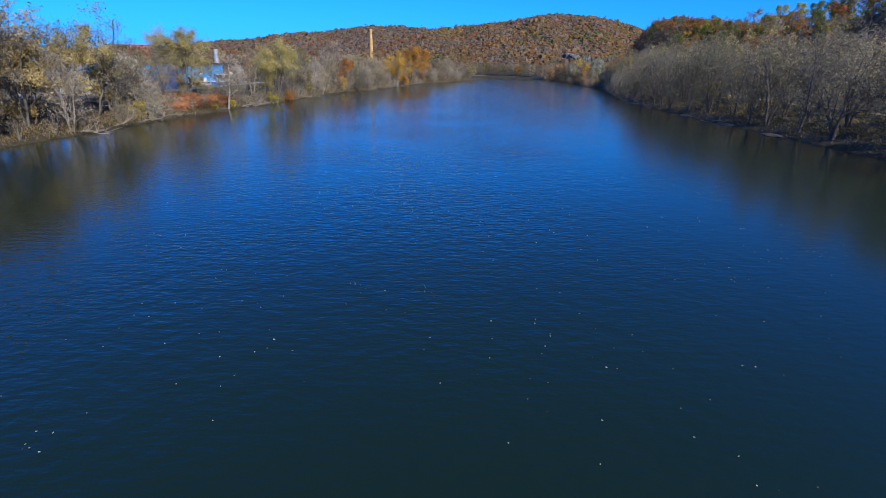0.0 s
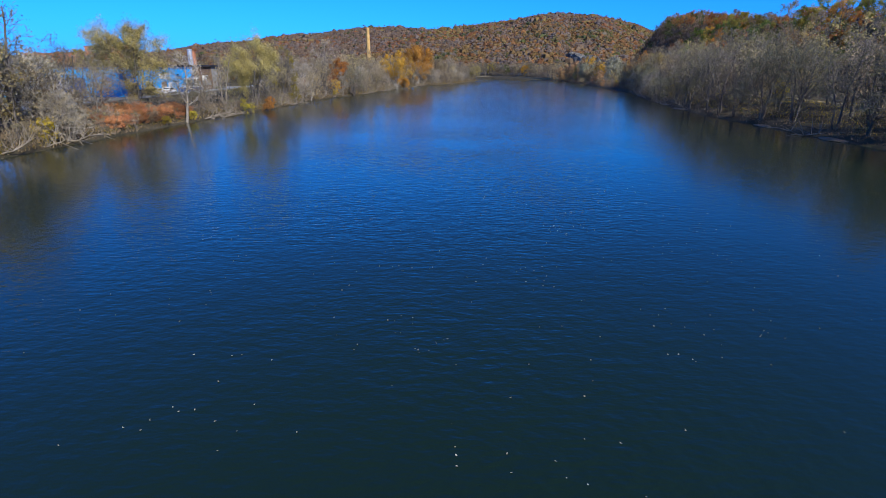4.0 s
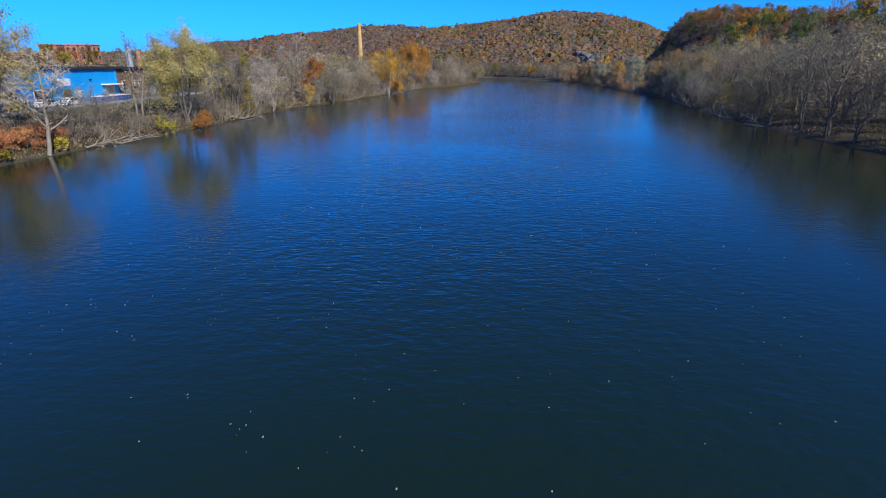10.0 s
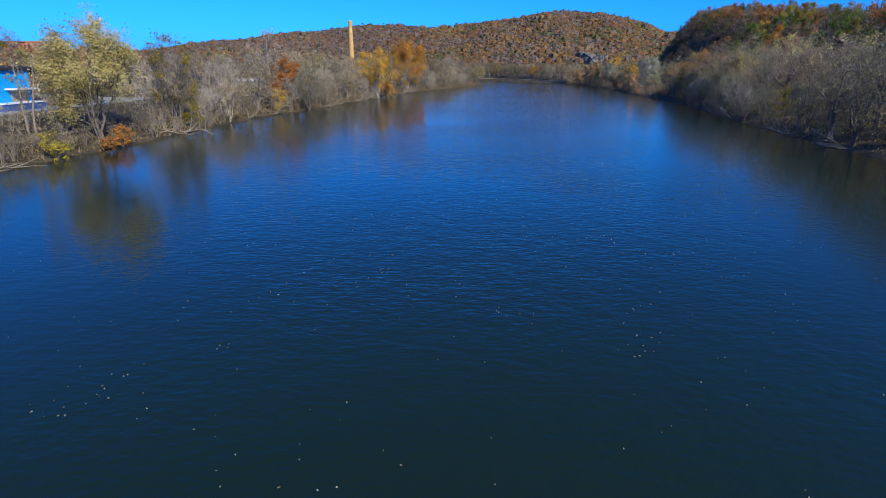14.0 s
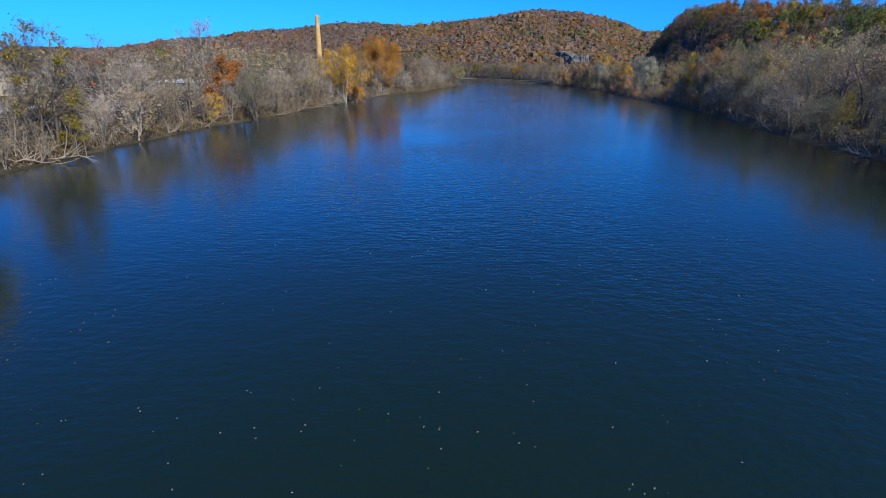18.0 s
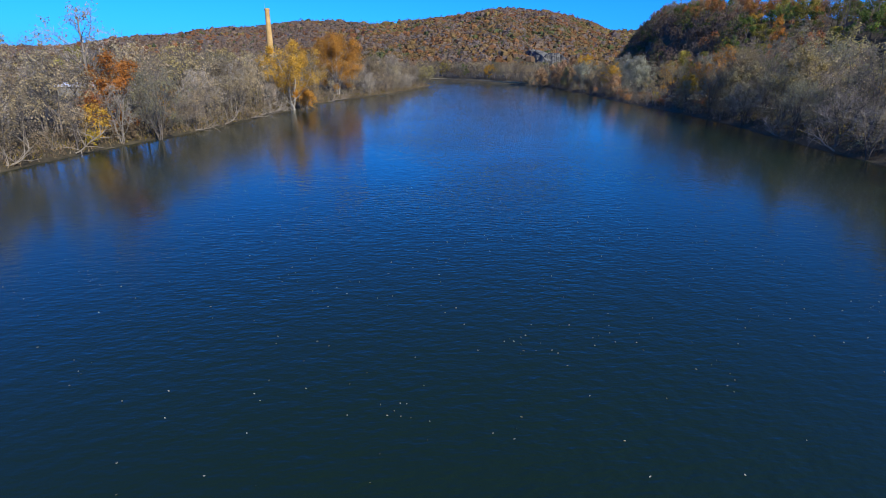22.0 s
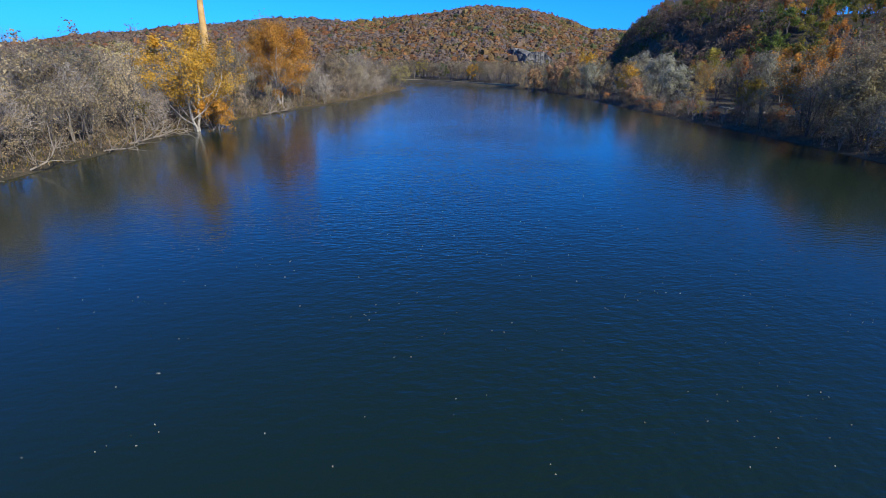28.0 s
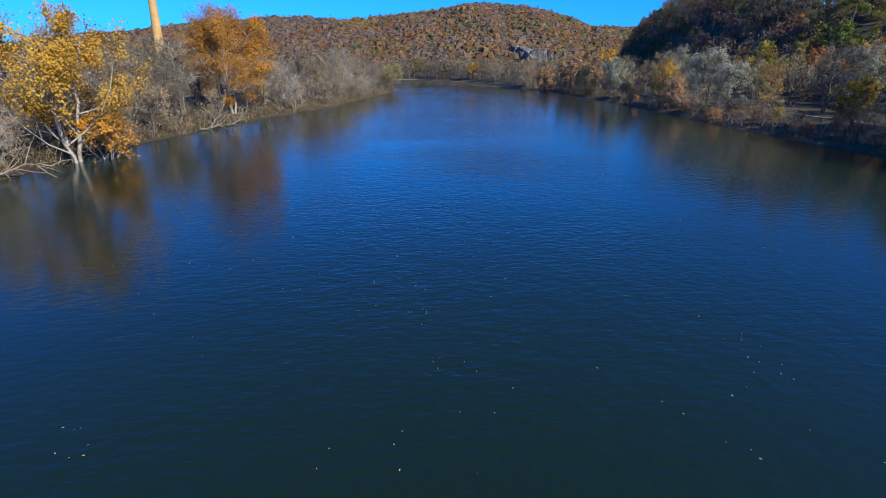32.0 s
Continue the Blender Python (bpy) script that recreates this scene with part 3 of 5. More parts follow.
for k, (x, y, h, leaf, n) in enumerate(((72, 400, 11, "russet", 3200), (77, 386, 12.5, "russet", 3600), (79.5, 371, 12, "russet", 3400), (84, 396, 13, "russet", 3400), (88, 380, 15, "gold", 4200), (76, 412, 10, "russet", 2600), (79, 356, 9, "russet", 1800),
                                       (58, 470, 9, "gold", 2600), (34, 512, 10, "yellow", 2600), (46, 500, 8, "green", 2600), (12, 528, 10, "russet", 2600), (-14, 545, 9, "gold", 2200))):
    hero(150 + k, x, y, h, 0.95 * h, "riverside_tree", {"russet": "russet thin-leaved tree beyond the bend", "gold": "gold-leaved tree at the foot of the hill", "yellow": "yellow-green tree on the far bank", "green": "green tree on the far bank"}[leaf], leaf, n, stems=2, leaf_size=0.22, kids=(7, 4, 3, 2), fine=0.04)
hero(118, -7, 338, 13.0, 11, "riverside_tree", "pale tan tree near the sandy point", "tan", 3500, stems=3)
hero(119, 15, 404, 10.5, 10, "willow_tree", "yellow-tan tree at the tip of the bank", "olive", 3500, stems=3)

# ---- rows of trees along the banks ----
rng = random.Random(7)


def bank_point(side, y, d):
    """A point d metres behind the water's edge at y."""
    pts = LEFT_BANK if side < 0 else RIGHT_BANK[::-1]
    ys, xs = [p[1] for p in pts], [p[0] for p in pts]
    if side < 0:
        n = max(k for k in range(len(ys)) if ys[k] <= 418 and all(ys[j] <= ys[j + 1] for j in range(k)))
    else:
        n = max(k for k in range(len(ys)) if ys[k] <= 440)
    return float(np.interp(y, ys[:n + 1], xs[:n + 1])) + side * d, y


def clear_left(x, y):
    """Open ground of the works yard, the sumac slope, and room round the single trees."""
    if -135 < x < -57 and 96 < y < 205:
        return False
    if 99 < y < 166:
        return False
    return all(math.hypot(x - a, y - b) > r for a, b, r in ((-24.6, 261.5, 6), (-19.5, 306, 7), (-47, 150, 6), (-61.2, 127.2, 8), (-48.6, 119, 6), (-43, 222, 4), (-44.3, 212.3, 2), (-54, 64, 4), (-56, 82, 3)))


y = 44.0
while y < 415:
    for d, sizes, pool in ((2.5, (0.45, 0.8), BLEACHED + TAN), (7, (0.75, 1.1), BLEACHED * 2 + BARE[:2] + TAN * 2), (13, (0.8, 1.1), BLEACHED + BARE + TAN + OLIVE), (22, (0.7, 1.0), BARE + TAN + BLEACHED)):
        if d > 20 and rng.random() < 0.62:
            continue
        x, yy = bank_point(-1, y + rng.uniform(-3, 3), d + rng.uniform(-2, 2.5))
        if clear_left(x, yy):
            k = 1.08 if 166 < yy < 300 else 1.05 if yy > 100 else 1.3
            plant(rng.choice(pool), x, yy, rng.uniform(0, 360), k * rng.uniform(*sizes), group="trees on the left bank")
    y += 5.6
# the near right bank: tall trees whose trunks stand clear at the water
y = 34.0
while y < 168:
    for d, sizes, pool in ((2.2, (0.95, 1.2), BARE[:4] * 2 + GREYT), (9.5, (1.05, 1.3), BARE[:4] + GREYT + TAN[:1]), (18, (1.1, 1.35), BARE[:3] + GREYT + TAN[:1] + OLIVE[:1]), (28, (1.1, 1.3), BARE[:2] + TAN + OLIVE)):
        if d > 25 and rng.random() < 0.4:
            continue
        x, yy = bank_point(1, y + rng.uniform(-2.5, 2.5), d + rng.uniform(-1.0, 2.0))
        plant(rng.choice(pool), x, yy, rng.uniform(0, 360), rng.uniform(*sizes), group="trees on the right bank")
    y += 8.0
y = 168.0
while y < 440:
    dense = y < 258
    for d, sizes, pool in ((1.6, (0.5, 0.85), BARE[3:] + GREYT[1:]), (8, (0.75, 1.2), BARE * 2 + GREYT * 2 + TAN[:1]), (15, (0.9, 1.3), BARE * 2 + GREYT + TAN + OLIVE), (24, (1.0, 1.3), BARE[:3] + TAN + GREYT + OLIVE)):
        if d > 20 and rng.random() < 0.4 or not dense and (d > 20 or rng.random() < 0.45):
            continue
        x, yy = bank_point(1, y + rng.uniform(-3, 3), d + rng.uniform(-1.2, 2.5))
        if x > bluff_foot(yy) or math.hypot(x - 79, yy - 273) < 7 or 261 < yy < 345 and d < 10 and rng.random() < 0.7:
            continue
        k = 1.05 if dense else 0.8
        if not dense:
            pool = GREYT + TAN + OLIVE + BARE[:1]
        plant(rng.choice(pool), x, yy, rng.uniform(0, 360), k * rng.uniform(*sizes), group="trees on the right bank")
    y += 7.4
for side, y0, y1, step, deep in ((-1, 44, 415, 5.6, 3.5), (1, 160, 438, 5.5, 4.0), (1, 215, 258, 6.0, 11.0), (1, 258, 350, 2.6, 9.0), (1, 350, 438, 6.0, 11.0)):
    y = y0
    while y < y1:
        x, yy = bank_point(side, y, rng.uniform(0.6, deep))
        plant(rng.choice(BRUSH), x, yy, rng.uniform(0, 360), rng.uniform(0.55, 1.0), group="shrubs along the water")
        y += step * rng.uniform(0.7, 1.3)

# far bank
for k in range(46):
    f = k / 45
    x = float(np.interp(f, [0, 0.35, 1], [72, 30, -150])) + rng.uniform(-3, 3)
    y = float(np.interp(x, [-150, -120, -20, 30, 46, 72], [582, 572, 527, 492, 464, 428])) + rng.uniform(6, 40)
    plant(rng.choice(TAN + BARE + GREYT), x, y, rng.uniform(0, 360), rng.uniform(0.6, 0.95), group="trees on the far bank")

# ---- trees of the bluff ----
BLUFF = [tree(61 + k, "hillside_tree", lab, h, w, leaf, n, stems=1, kids=kd, leaf_size=0.27, foot=0.14, clump=0.9, tight=1.4, fine=0.03)
         for k, (h, w, leaf, n, kd, lab) in enumerate([
             (13, 10, "rust", 1500, (7, 3, 3, 0), "rust-brown leafy hillside tree"), (13, 9.5, "brown", 800, (8, 5, 4, 2), "brown half-bare tree on the bluff"), (12, 9, "green", 1600, (7, 3, 3, 0), "dark green hillside tree among bare ones"),
             (13, 10, "olive_dark", 1500, (7, 3, 3, 0), "olive-yellow leafy hillside tree"), (12, 10, "orange", 1600, (7, 3, 3, 0), "orange leafy hillside tree in sun"), (13, 9, "brown", 80, (8, 5, 4, 3), "bare grey tree on the bluff"),
             (12, 10.5, "gold", 1500, (7, 3, 3, 0), "golden leafy hillside tree in sun")])]


def woods(name, label, pts, leaf, seed, wide=7.0, tall=10.0, clumps=9, each=14, size=0.32, spread=0.34):
    """Many plain trees too many to count, in one mesh: stems with limbs that carry rounded clumps of leaves."""
    g = np.random.default_rng(seed)
    pts = np.asarray(pts, float)
    n = len(pts)
    scale = g.uniform(0.7, 1.2, (n, 1, 1))
    u = g.normal(size=(n, clumps, 3))
    u[..., 2] = np.abs(u[..., 2]) * np.where(g.random((n, clumps)) < 0.3, -0.5, 1)
    hub = unit(u) * g.uniform(0.45, 0.85, (n, clumps, 1)) * (wide / 2, wide / 2, tall * 0.42) + (0, 0, tall * 0.55)
    d = unit(g.normal(size=(n, clumps, each, 3)) + 0.5 * unit(u)[:, :, None, :])
    at = hub[:, :, None, :] + d * g.uniform(0.6, 1.05, (n, clumps, each, 1)) * wide * spread * 0.5
    at = (pts[:, None, :] + at.reshape(n, -1, 3) * scale).reshape(-1, 3)
    face = (d + (0, 0, 0.3)).reshape(-1, 3)
    v, f = leaf_sprays(g, at, face, size * g.uniform(0.7, 1.4, len(at)))
    foot = pts - (0, 0, 0.5)
    fork = pts + (0, 0, 1) * scale[:, 0] * tall * 0.35
    tip = pts + np.array((0, 0, tall * 0.75)) * scale[:, 0]
    sv, sf = blades(g, np.stack([foot, fork, tip], 1), np.full(n, 0.022 * tall))
    m = min(5, clumps)
    ends = (pts[:, None] + hub[:, :m] * scale).reshape(-1, 3)
    bv, bf = blades(g, np.stack([np.repeat(fork, m, 0), ends], 1), np.full(n * m, 0.010 * tall))
    faces = f + [tuple(i + len(v) for i in q) for q in sf] + [tuple(i + len(v) + len(sv) for i in q) for q in bf]
    idx = [0] * len(f) + [1] * (len(sf) + len(bf))
    return tagged(new(name, mesh_of(name, np.concatenate([v, sv, bv]), faces, [LEAF[leaf], BARK], idx)), label, "woods", kind="stuff")


back = {k: [] for k in ("rust", "brown", "green", "olive_dark", "hill_brown", "hill_mauve")}
y = 20.0
while y < 668:
    deep = float(np.interp(y, BLUFF_Y, BLUFF_DEEP))
    cliff = y < 150 or y > 350
    rows = (deep * 0.92, deep * 1.08, deep * 1.3, deep * 1.55) if y > 350 else (deep * 0.92, deep * 1.08) if cliff else (2, 10, 18, 27, 36, 45, 55)
    for s in rows:
        yy = y + rng.uniform(-4, 4)
        x = float(bluff_foot(yy)) + s + rng.uniform(-2.5, 2.5)
        pool = [BLUFF[5], BLUFF[1], BLUFF[2], BLUFF[1], BLUFF[0]] if y > 350 else [BLUFF[0], BLUFF[1], BLUFF[2], BLUFF[5], BLUFF[4], BLUFF[3], BLUFF[6], BLUFF[2], BLUFF[3], BLUFF[2], BLUFF[1], BLUFF[5]]
        plant(rng.choice(pool), x, yy, rng.uniform(0, 360), rng.uniform(0.7, 1.08), sink=0.3, group="trees on the bluff")
    for k in range(34):
        yy = y + rng.uniform(-6, 6)
        s = rng.uniform(-0.02, 2.3)
        if not cliff and s < 1.1 and k % 3 or 0.8 < s < 1.2 and k % 4:
            continue
        x = float(bluff_foot(yy)) + s * deep
        # below the rim the cliff's shade is painted in: darker leaf colours are picked
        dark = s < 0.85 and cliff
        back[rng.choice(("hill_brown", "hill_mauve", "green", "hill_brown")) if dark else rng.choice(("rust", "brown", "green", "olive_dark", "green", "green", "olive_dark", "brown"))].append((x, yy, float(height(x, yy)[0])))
    y += 9.0
# undergrowth and thickets that fill the banks between the single trees
g = np.random.default_rng(70)
thick = {}
for side, y0, y1, d0, d1, count, kinds, form in (
        (1, 34, 180, 26, 44, 80, ("grey", "hill_green", "brown", "grey"), "thicket"), (1, 180, 250, 9, 34, 60, ("grey", "olive", "tan", "brown"), "thicket"),
        (-1, 44, 100, 6, 44, 70, ("brown", "tan", "grey"), "thicket"), (-1, 168, 410, 8, 46, 260, ("brown", "tan", "brown", "tan", "grey"), "thicket"),
        (1, 40, 436, 0.8, 11, 420, ("brown", "hill_brown", "hill_green", "grey"), "undergrowth"), (-1, 44, 414, 0.1, 12, 520, ("brown", "hill_brown", "brown", "tan"), "undergrowth")):
    for k in range(count):
        x, y = bank_point(side, g.uniform(y0, y1), g.uniform(d0, d1))
        if side < 0 and form == "thicket" and 185 < y < 268 and float(river_distance(x, y)[0]) > 17:
            continue
        if side > 0 and x > bluff_foot(y) or side < 0 and form == "undergrowth" and 101 < y < 127:
            continue
        thick.setdefault((form, kinds[k % len(kinds)]), []).append((x, y, float(height(x, y)[0])))
for k, ((form, leaf), pts) in enumerate(thick.items()):
    colour = {"grey": "grey-green", "olive": "pale olive", "hill_green": "dark green", "hill_brown": "dull brown", "hill_grey": "grey leafless", "brown": "brown", "tan": "tan", "hill_rust": "rust-brown"}[leaf]
    if form == "thicket":
        woods("thicket", colour + " thicket between the trees of the bank", pts, leaf, 600 + k, wide=6.0, tall=6.0, clumps=10, each=12, size=0.13, spread=0.42)
    else:
        woods("undergrowth", colour + " undergrowth along the water's edge", pts, leaf, 600 + k, wide=2.8, tall=1.6, clumps=6, each=10, size=0.09, spread=0.5)

for k, (leaf, pts) in enumerate(back.items()):
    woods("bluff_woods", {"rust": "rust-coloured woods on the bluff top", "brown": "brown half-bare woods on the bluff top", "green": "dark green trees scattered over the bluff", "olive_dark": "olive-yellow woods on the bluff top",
                          "hill_brown": "brown woods on the cliff, shade put into their leaf colour", "hill_mauve": "leafless woods on the cliff, shade put into their colour"}[leaf], pts, leaf, 500 + k, wide=8.0, tall=9.5, clumps=9, each=18, size=0.33)

# ---- forest of the far hills ----
g = np.random.default_rng(5)


def canopy(name, label, points, leaf, width, plain):
    """A stand of distant crowns: each an uneven dome of facets over a narrow foot, with loose tufts."""
    points, w = np.asarray(points, float), np.asarray(width, float)[:, None, None]
    n = len(points)
    a = np.linspace(0, 2 * math.pi, 6)[:-1][None, :] + g.uniform(0, 6.28, (n, 1))
    ring = np.stack([np.cos(a), np.sin(a), np.zeros_like(a)], 2)
    tall = g.uniform(0.75, 1.25, (n, 1, 1))
    low = ring * 0.5 * (1 + 0.2 * g.normal(size=(n, 5, 1))) + (0, 0, 0.0)
    up = ring * 0.40 * (1 + 0.22 * g.normal(size=(n, 5, 1))) + np.array((0, 0, 0.40)) * tall + g.normal(size=(n, 5, 1)) * (0, 0, 0.06)
    tip = np.array((0, 0, 0.56)) * tall + g.normal(size=(n, 1, 3)) * 0.08
    v = np.concatenate([low, up, tip], 1) * w + points[:, None, :]
    f = []
    for k in range(5):
        j = (k + 1) % 5
        f += [(k, j, 5 + j), (k, 5 + j, 5 + k), (5 + k, 5 + j, 10)]
    f = (np.array(f)[None] + 11 * np.arange(n)[:, None, None]).reshape(-1, 3)
    m = 3 if plain else 7
    u = unit(g.normal(size=(n, m, 3)) + (0, 0, 0.5))
    c = u * (0.46, 0.46, 0.34) * g.uniform(0.8, 1.15, (n, m, 1)) + np.array((0, 0, 0.38)) * tall
    t = (c[:, :, None, :] + g.normal(size=(n, m, 3, 3)) * (0.13, 0.13, 0.08)) * w[:, :, :, None] + points[:, None, None, :]
    f2 = np.arange(3 * m * n).reshape(-1, 3) + 11 * n
    return tagged(new(name, mesh_of(name, np.concatenate([v.reshape(-1, 3), t.reshape(-1, 3)]), np.concatenate([f, f2]), [LEAF[leaf]])), label, "forest", kind="stuff")


cells = []
for r0, r1, sp in ((560, 800, 4.8), (800, 1150, 5.8), (1150, 1650, 7.4), (1650, 2700, 11)):
    r = r0
    while r < r1:
        da = math.degrees(sp / r)
        for az in np.arange(-36, 27, da):
            cells.append((r + g.uniform(-1, 1) * sp, az + g.uniform(-1, 1) * da, sp * (1.35 if g.random() < 0.15 else 0.95)))
        r += sp
cells = np.array(cells)
fx, fy = cells[:, 0] * np.sin(np.radians(cells[:, 1])), 100 + cells[:, 0] * np.cos(np.radians(cells[:, 1]))
top = np.interp(cells[:, 1], HILL_AZ, HILL_TOP)
keep = (river_distance(fx, fy) > 14) & (cells[:, 0] < top + 60) & ~((fx > bluff_foot(fy) - 20) & (fy < 700)) & ~((fx > 134) & (fx < 206) & (fy > 722) & (fy < 768))
fx, fy, sp = fx[keep], fy[keep], cells[keep, 2]
fz = height(fx, fy)
slope = np.clip((cells[keep, 0] - np.interp(cells[keep, 1], HILL_AZ, HILL_FOOT)) / (top[keep] - np.interp(cells[keep, 1], HILL_AZ, HILL_FOOT)), 0, 1)
west = np.clip((-1 - cells[keep, 1]) / 5, 0, 1)
kind = 0.13 - 0.15 * west + 0.5 * g.random(len(fx)) * np.where(cells[keep, 1] < -3, 0.8, 1.05) * (1.05 - 0.35 * slope) + 0.20 * np.sin(fx * 0.013 + 2 * np.sin(fy * 0.004)) * np.cos(fy * 0.011 + fx * 0.003) + 0.16 * np.sin(fx * 0.047 + np.sin(fy * 0.03)) * np.cos(fy * 0.037 - fx * 0.011) + 0.2
kind = np.where(g.random(len(fx)) < 0.05, 0.95, kind)
for lo, hi, leaf, label in ((-9, 0.32, "hill_brown", "brown half-bare autumn forest on the hills"), (0.32, 0.48, "hill_mauve", "leafless mauve-brown forest on the hills"), (0.48, 0.60, "hill_rust", "rust-red autumn forest on the hills"),
                            (0.60, 0.84, "hill_gold", "olive and gold autumn forest on the hills"), (0.84, 0.94, "hill_grey", "grey leafless forest on the hills"), (0.94, 9, "hill_green", "dark green trees among the autumn forest")):
    s = (kind >= lo) & (kind < hi)
    far = cells[keep, 0] > 1150
    size = sp * g.uniform(0.6, 1.1, len(sp)) ** 2 * 1.4
    for plain in (False, True):
        q = s & (far == plain)
        if q.any():
            canopy("forest", label, np.stack([fx[q], fy[q], fz[q]], 1), leaf, size[q], plain)


for x, y, k, size in ((-48, 361, 0, 0.85), (-43, 366, 1, 0.9), (-55, 359, 1, 0.8), (-38, 358, 0, 0.8), (-50, 352, 1, 0.7)):
    plant(OLIVE[k], x, y, 61 * x, size, group="trees round the chimney")
for k in range(14):
    plant(BLUFF[(1, 0, 3, 5, 1, 2)[k % 6]], 131 + 5.8 * k, 717 + 4 * math.sin(2.1 * k), 71 * k, 0.75 + 0.25 * math.sin(1.7 * k), group="trees below the rock")
# trees round the mill
for x, y, k, size in ((-168, 288, 0, 1.0), (-160, 286, 3, 0.95), (-176, 290, 1, 1.05), (-184, 286, 0, 1.0), (-152, 292, 3, 1.0), (-146, 300, 1, 1.1), (-192, 284, 1, 0.9), (-138, 290, 5, 1.1), (-128, 284, 1, 1.0), (-120, 296, 0, 0.9),
                      (-172, 293, 3, 1.2), (-163, 291, 0, 1.25), (-180, 292, 3, 1.1), (-156, 296, 1, 1.2), (-110, 270, 1, 0.9), (-102, 280, 5, 1.0), (-95, 262, 0, 0.8), (-88, 290, 3, 0.9), (-80, 300, 1, 1.0)):
    plant(BLUFF[k], x, y, 37 * x, size, group="trees round the mill")

# flat woods behind the banks
flat = {k: [] for k in ("tan", "hill_grey", "brown", "olive", "hill_brown")}
g = np.random.default_rng(77)
px, py = g.uniform(-330, 170, 5200), g.uniform(196, 690, 5200)
d = river_distance(px, py)
ok = ((px < -44) & (d > 46) | (py > 440) & (d > 7)) & (px < bluff_foot(py) - 4) & ~((px > -132) & (px < -88) & (py < 256)) & ~((px > -80) & (px < -60) & (py < 272)) & ~((px > -214) & (px < -150) & (py > 292) & (py < 334)) & (np.hypot(px + 52, py - 370) > 7)
for x, y, z in zip(px[ok], py[ok], height(px[ok], py[ok])):
    flat[g.choice(("tan", "hill_grey", "brown", "hill_brown", "olive", "hill_grey", "brown"))].append((x, y, z))
for k, (leaf, pts) in enumerate(flat.items()):
    woods("flat_woods", {"tan": "tan leafy woods on the flat ground", "hill_grey": "grey leafless woods on the flat ground", "brown": "brown thin woods on the flat ground", "olive": "olive woods on the flat ground", "hill_brown": "dull brown woods on the flat ground"}[leaf],
          pts, leaf, 520 + k, wide=7.5, tall=9.0, clumps=6, each=7, size=0.46)

# ---- building helpers ----
def part(name, bm, material, parent, label=""):
    me = bpy.data.meshes.new(name)
    bm.normal_update()
    bm.to_mesh(me)
    bm.free()
    me.materials.append(material)
    ob = new(name, me)
    ob.parent = parent
    if label:
        ob["label"] = label
    return ob


def box(bm, x0, y0, z0, x1, y1, z1):
    v = [bm.verts.new(p) for p in ((x0, y0, z0), (x1, y0, z0), (x1, y1, z0), (x0, y1, z0), (x0, y0, z1), (x1, y0, z1), (x1, y1, z1), (x0, y1, z1))]
    for f in ((0, 3, 2, 1), (4, 5, 6, 7), (0, 1, 5, 4), (1, 2, 6, 5), (2, 3, 7, 6), (3, 0, 4, 7)):
        bm.faces.new([v[k] for k in f])
    return bm


def slab(*c):
    """One box with softened edges."""
    bm = box(bmesh.new(), *c)
    w = min(abs(c[3] - c[0]), abs(c[4] - c[1]), abs(c[5] - c[2]))
    bmesh.ops.bevel(bm, geom=bm.edges[:], offset=min(0.04, w * 0.2), segments=1, affect="EDGES")
    return bm


def lathe(bm, profile, sides=20, x=0, y=0):
    rings = [[bm.verts.new((x + r * math.cos(2 * math.pi * s / sides), y + r * math.sin(2 * math.pi * s / sides), z)) for s in range(sides)] for r, z in profile]
    for a, b in zip(rings, rings[1:]):
        for s in range(sides):
            bm.faces.new((a[s], a[(s + 1) % sides], b[(s + 1) % sides], b[s]))
    return bm


def thing(name, label, category, x=0.0, y=0.0, z=0.0, turn=0.0, group=""):
    ob = tagged(new(name), label, category, group)
    ob.matrix_basis = pose(x, y, z, 0, 0, turn)
    return ob


def brick_mat(name, low, high, mortar, scale=1.0):
    m, n, l, p = nodes(name)
    co, mp, br, no = (n.new("ShaderNode" + k) for k in ("TexCoord", "Mapping", "TexBrick", "TexNoise"))
    mp.inputs["Rotation"].default_value = (radians(90), 0, radians(90))
    br.inputs["Color1"].default_value, br.inputs["Color2"].default_value, br.inputs["Mortar"].default_value = (*low, 1), (*high, 1), (*mortar, 1)
    br.inputs["Scale"].default_value = scale
    br.inputs["Brick Width"].default_value, br.inputs["Row Height"].default_value, br.inputs["Mortar Size"].default_value = 0.24, 0.08, 0.008
    l.new(co.outputs["Object"], mp.inputs["Vector"])
    l.new(mp.outputs[0], br.inputs["Vector"])
    no.inputs["Scale"].default_value, no.inputs["Detail"].default_value = 0.6, 5
    l.new(co.outputs["Object"], no.inputs["Vector"])
    mx = n.new("ShaderNodeMix")
    mx.data_type, mx.blend_type = "RGBA", "OVERLAY"
    mx.inputs[0].default_value = 0.55
    l.new(br.outputs[0], mx.inputs[6])
    l.new(no.outputs[0], mx.inputs[7])
    l.new(mx.outputs[2], p.inputs["Base Color"])
    p.inputs["Roughness"].default_value = 0.9
    return m


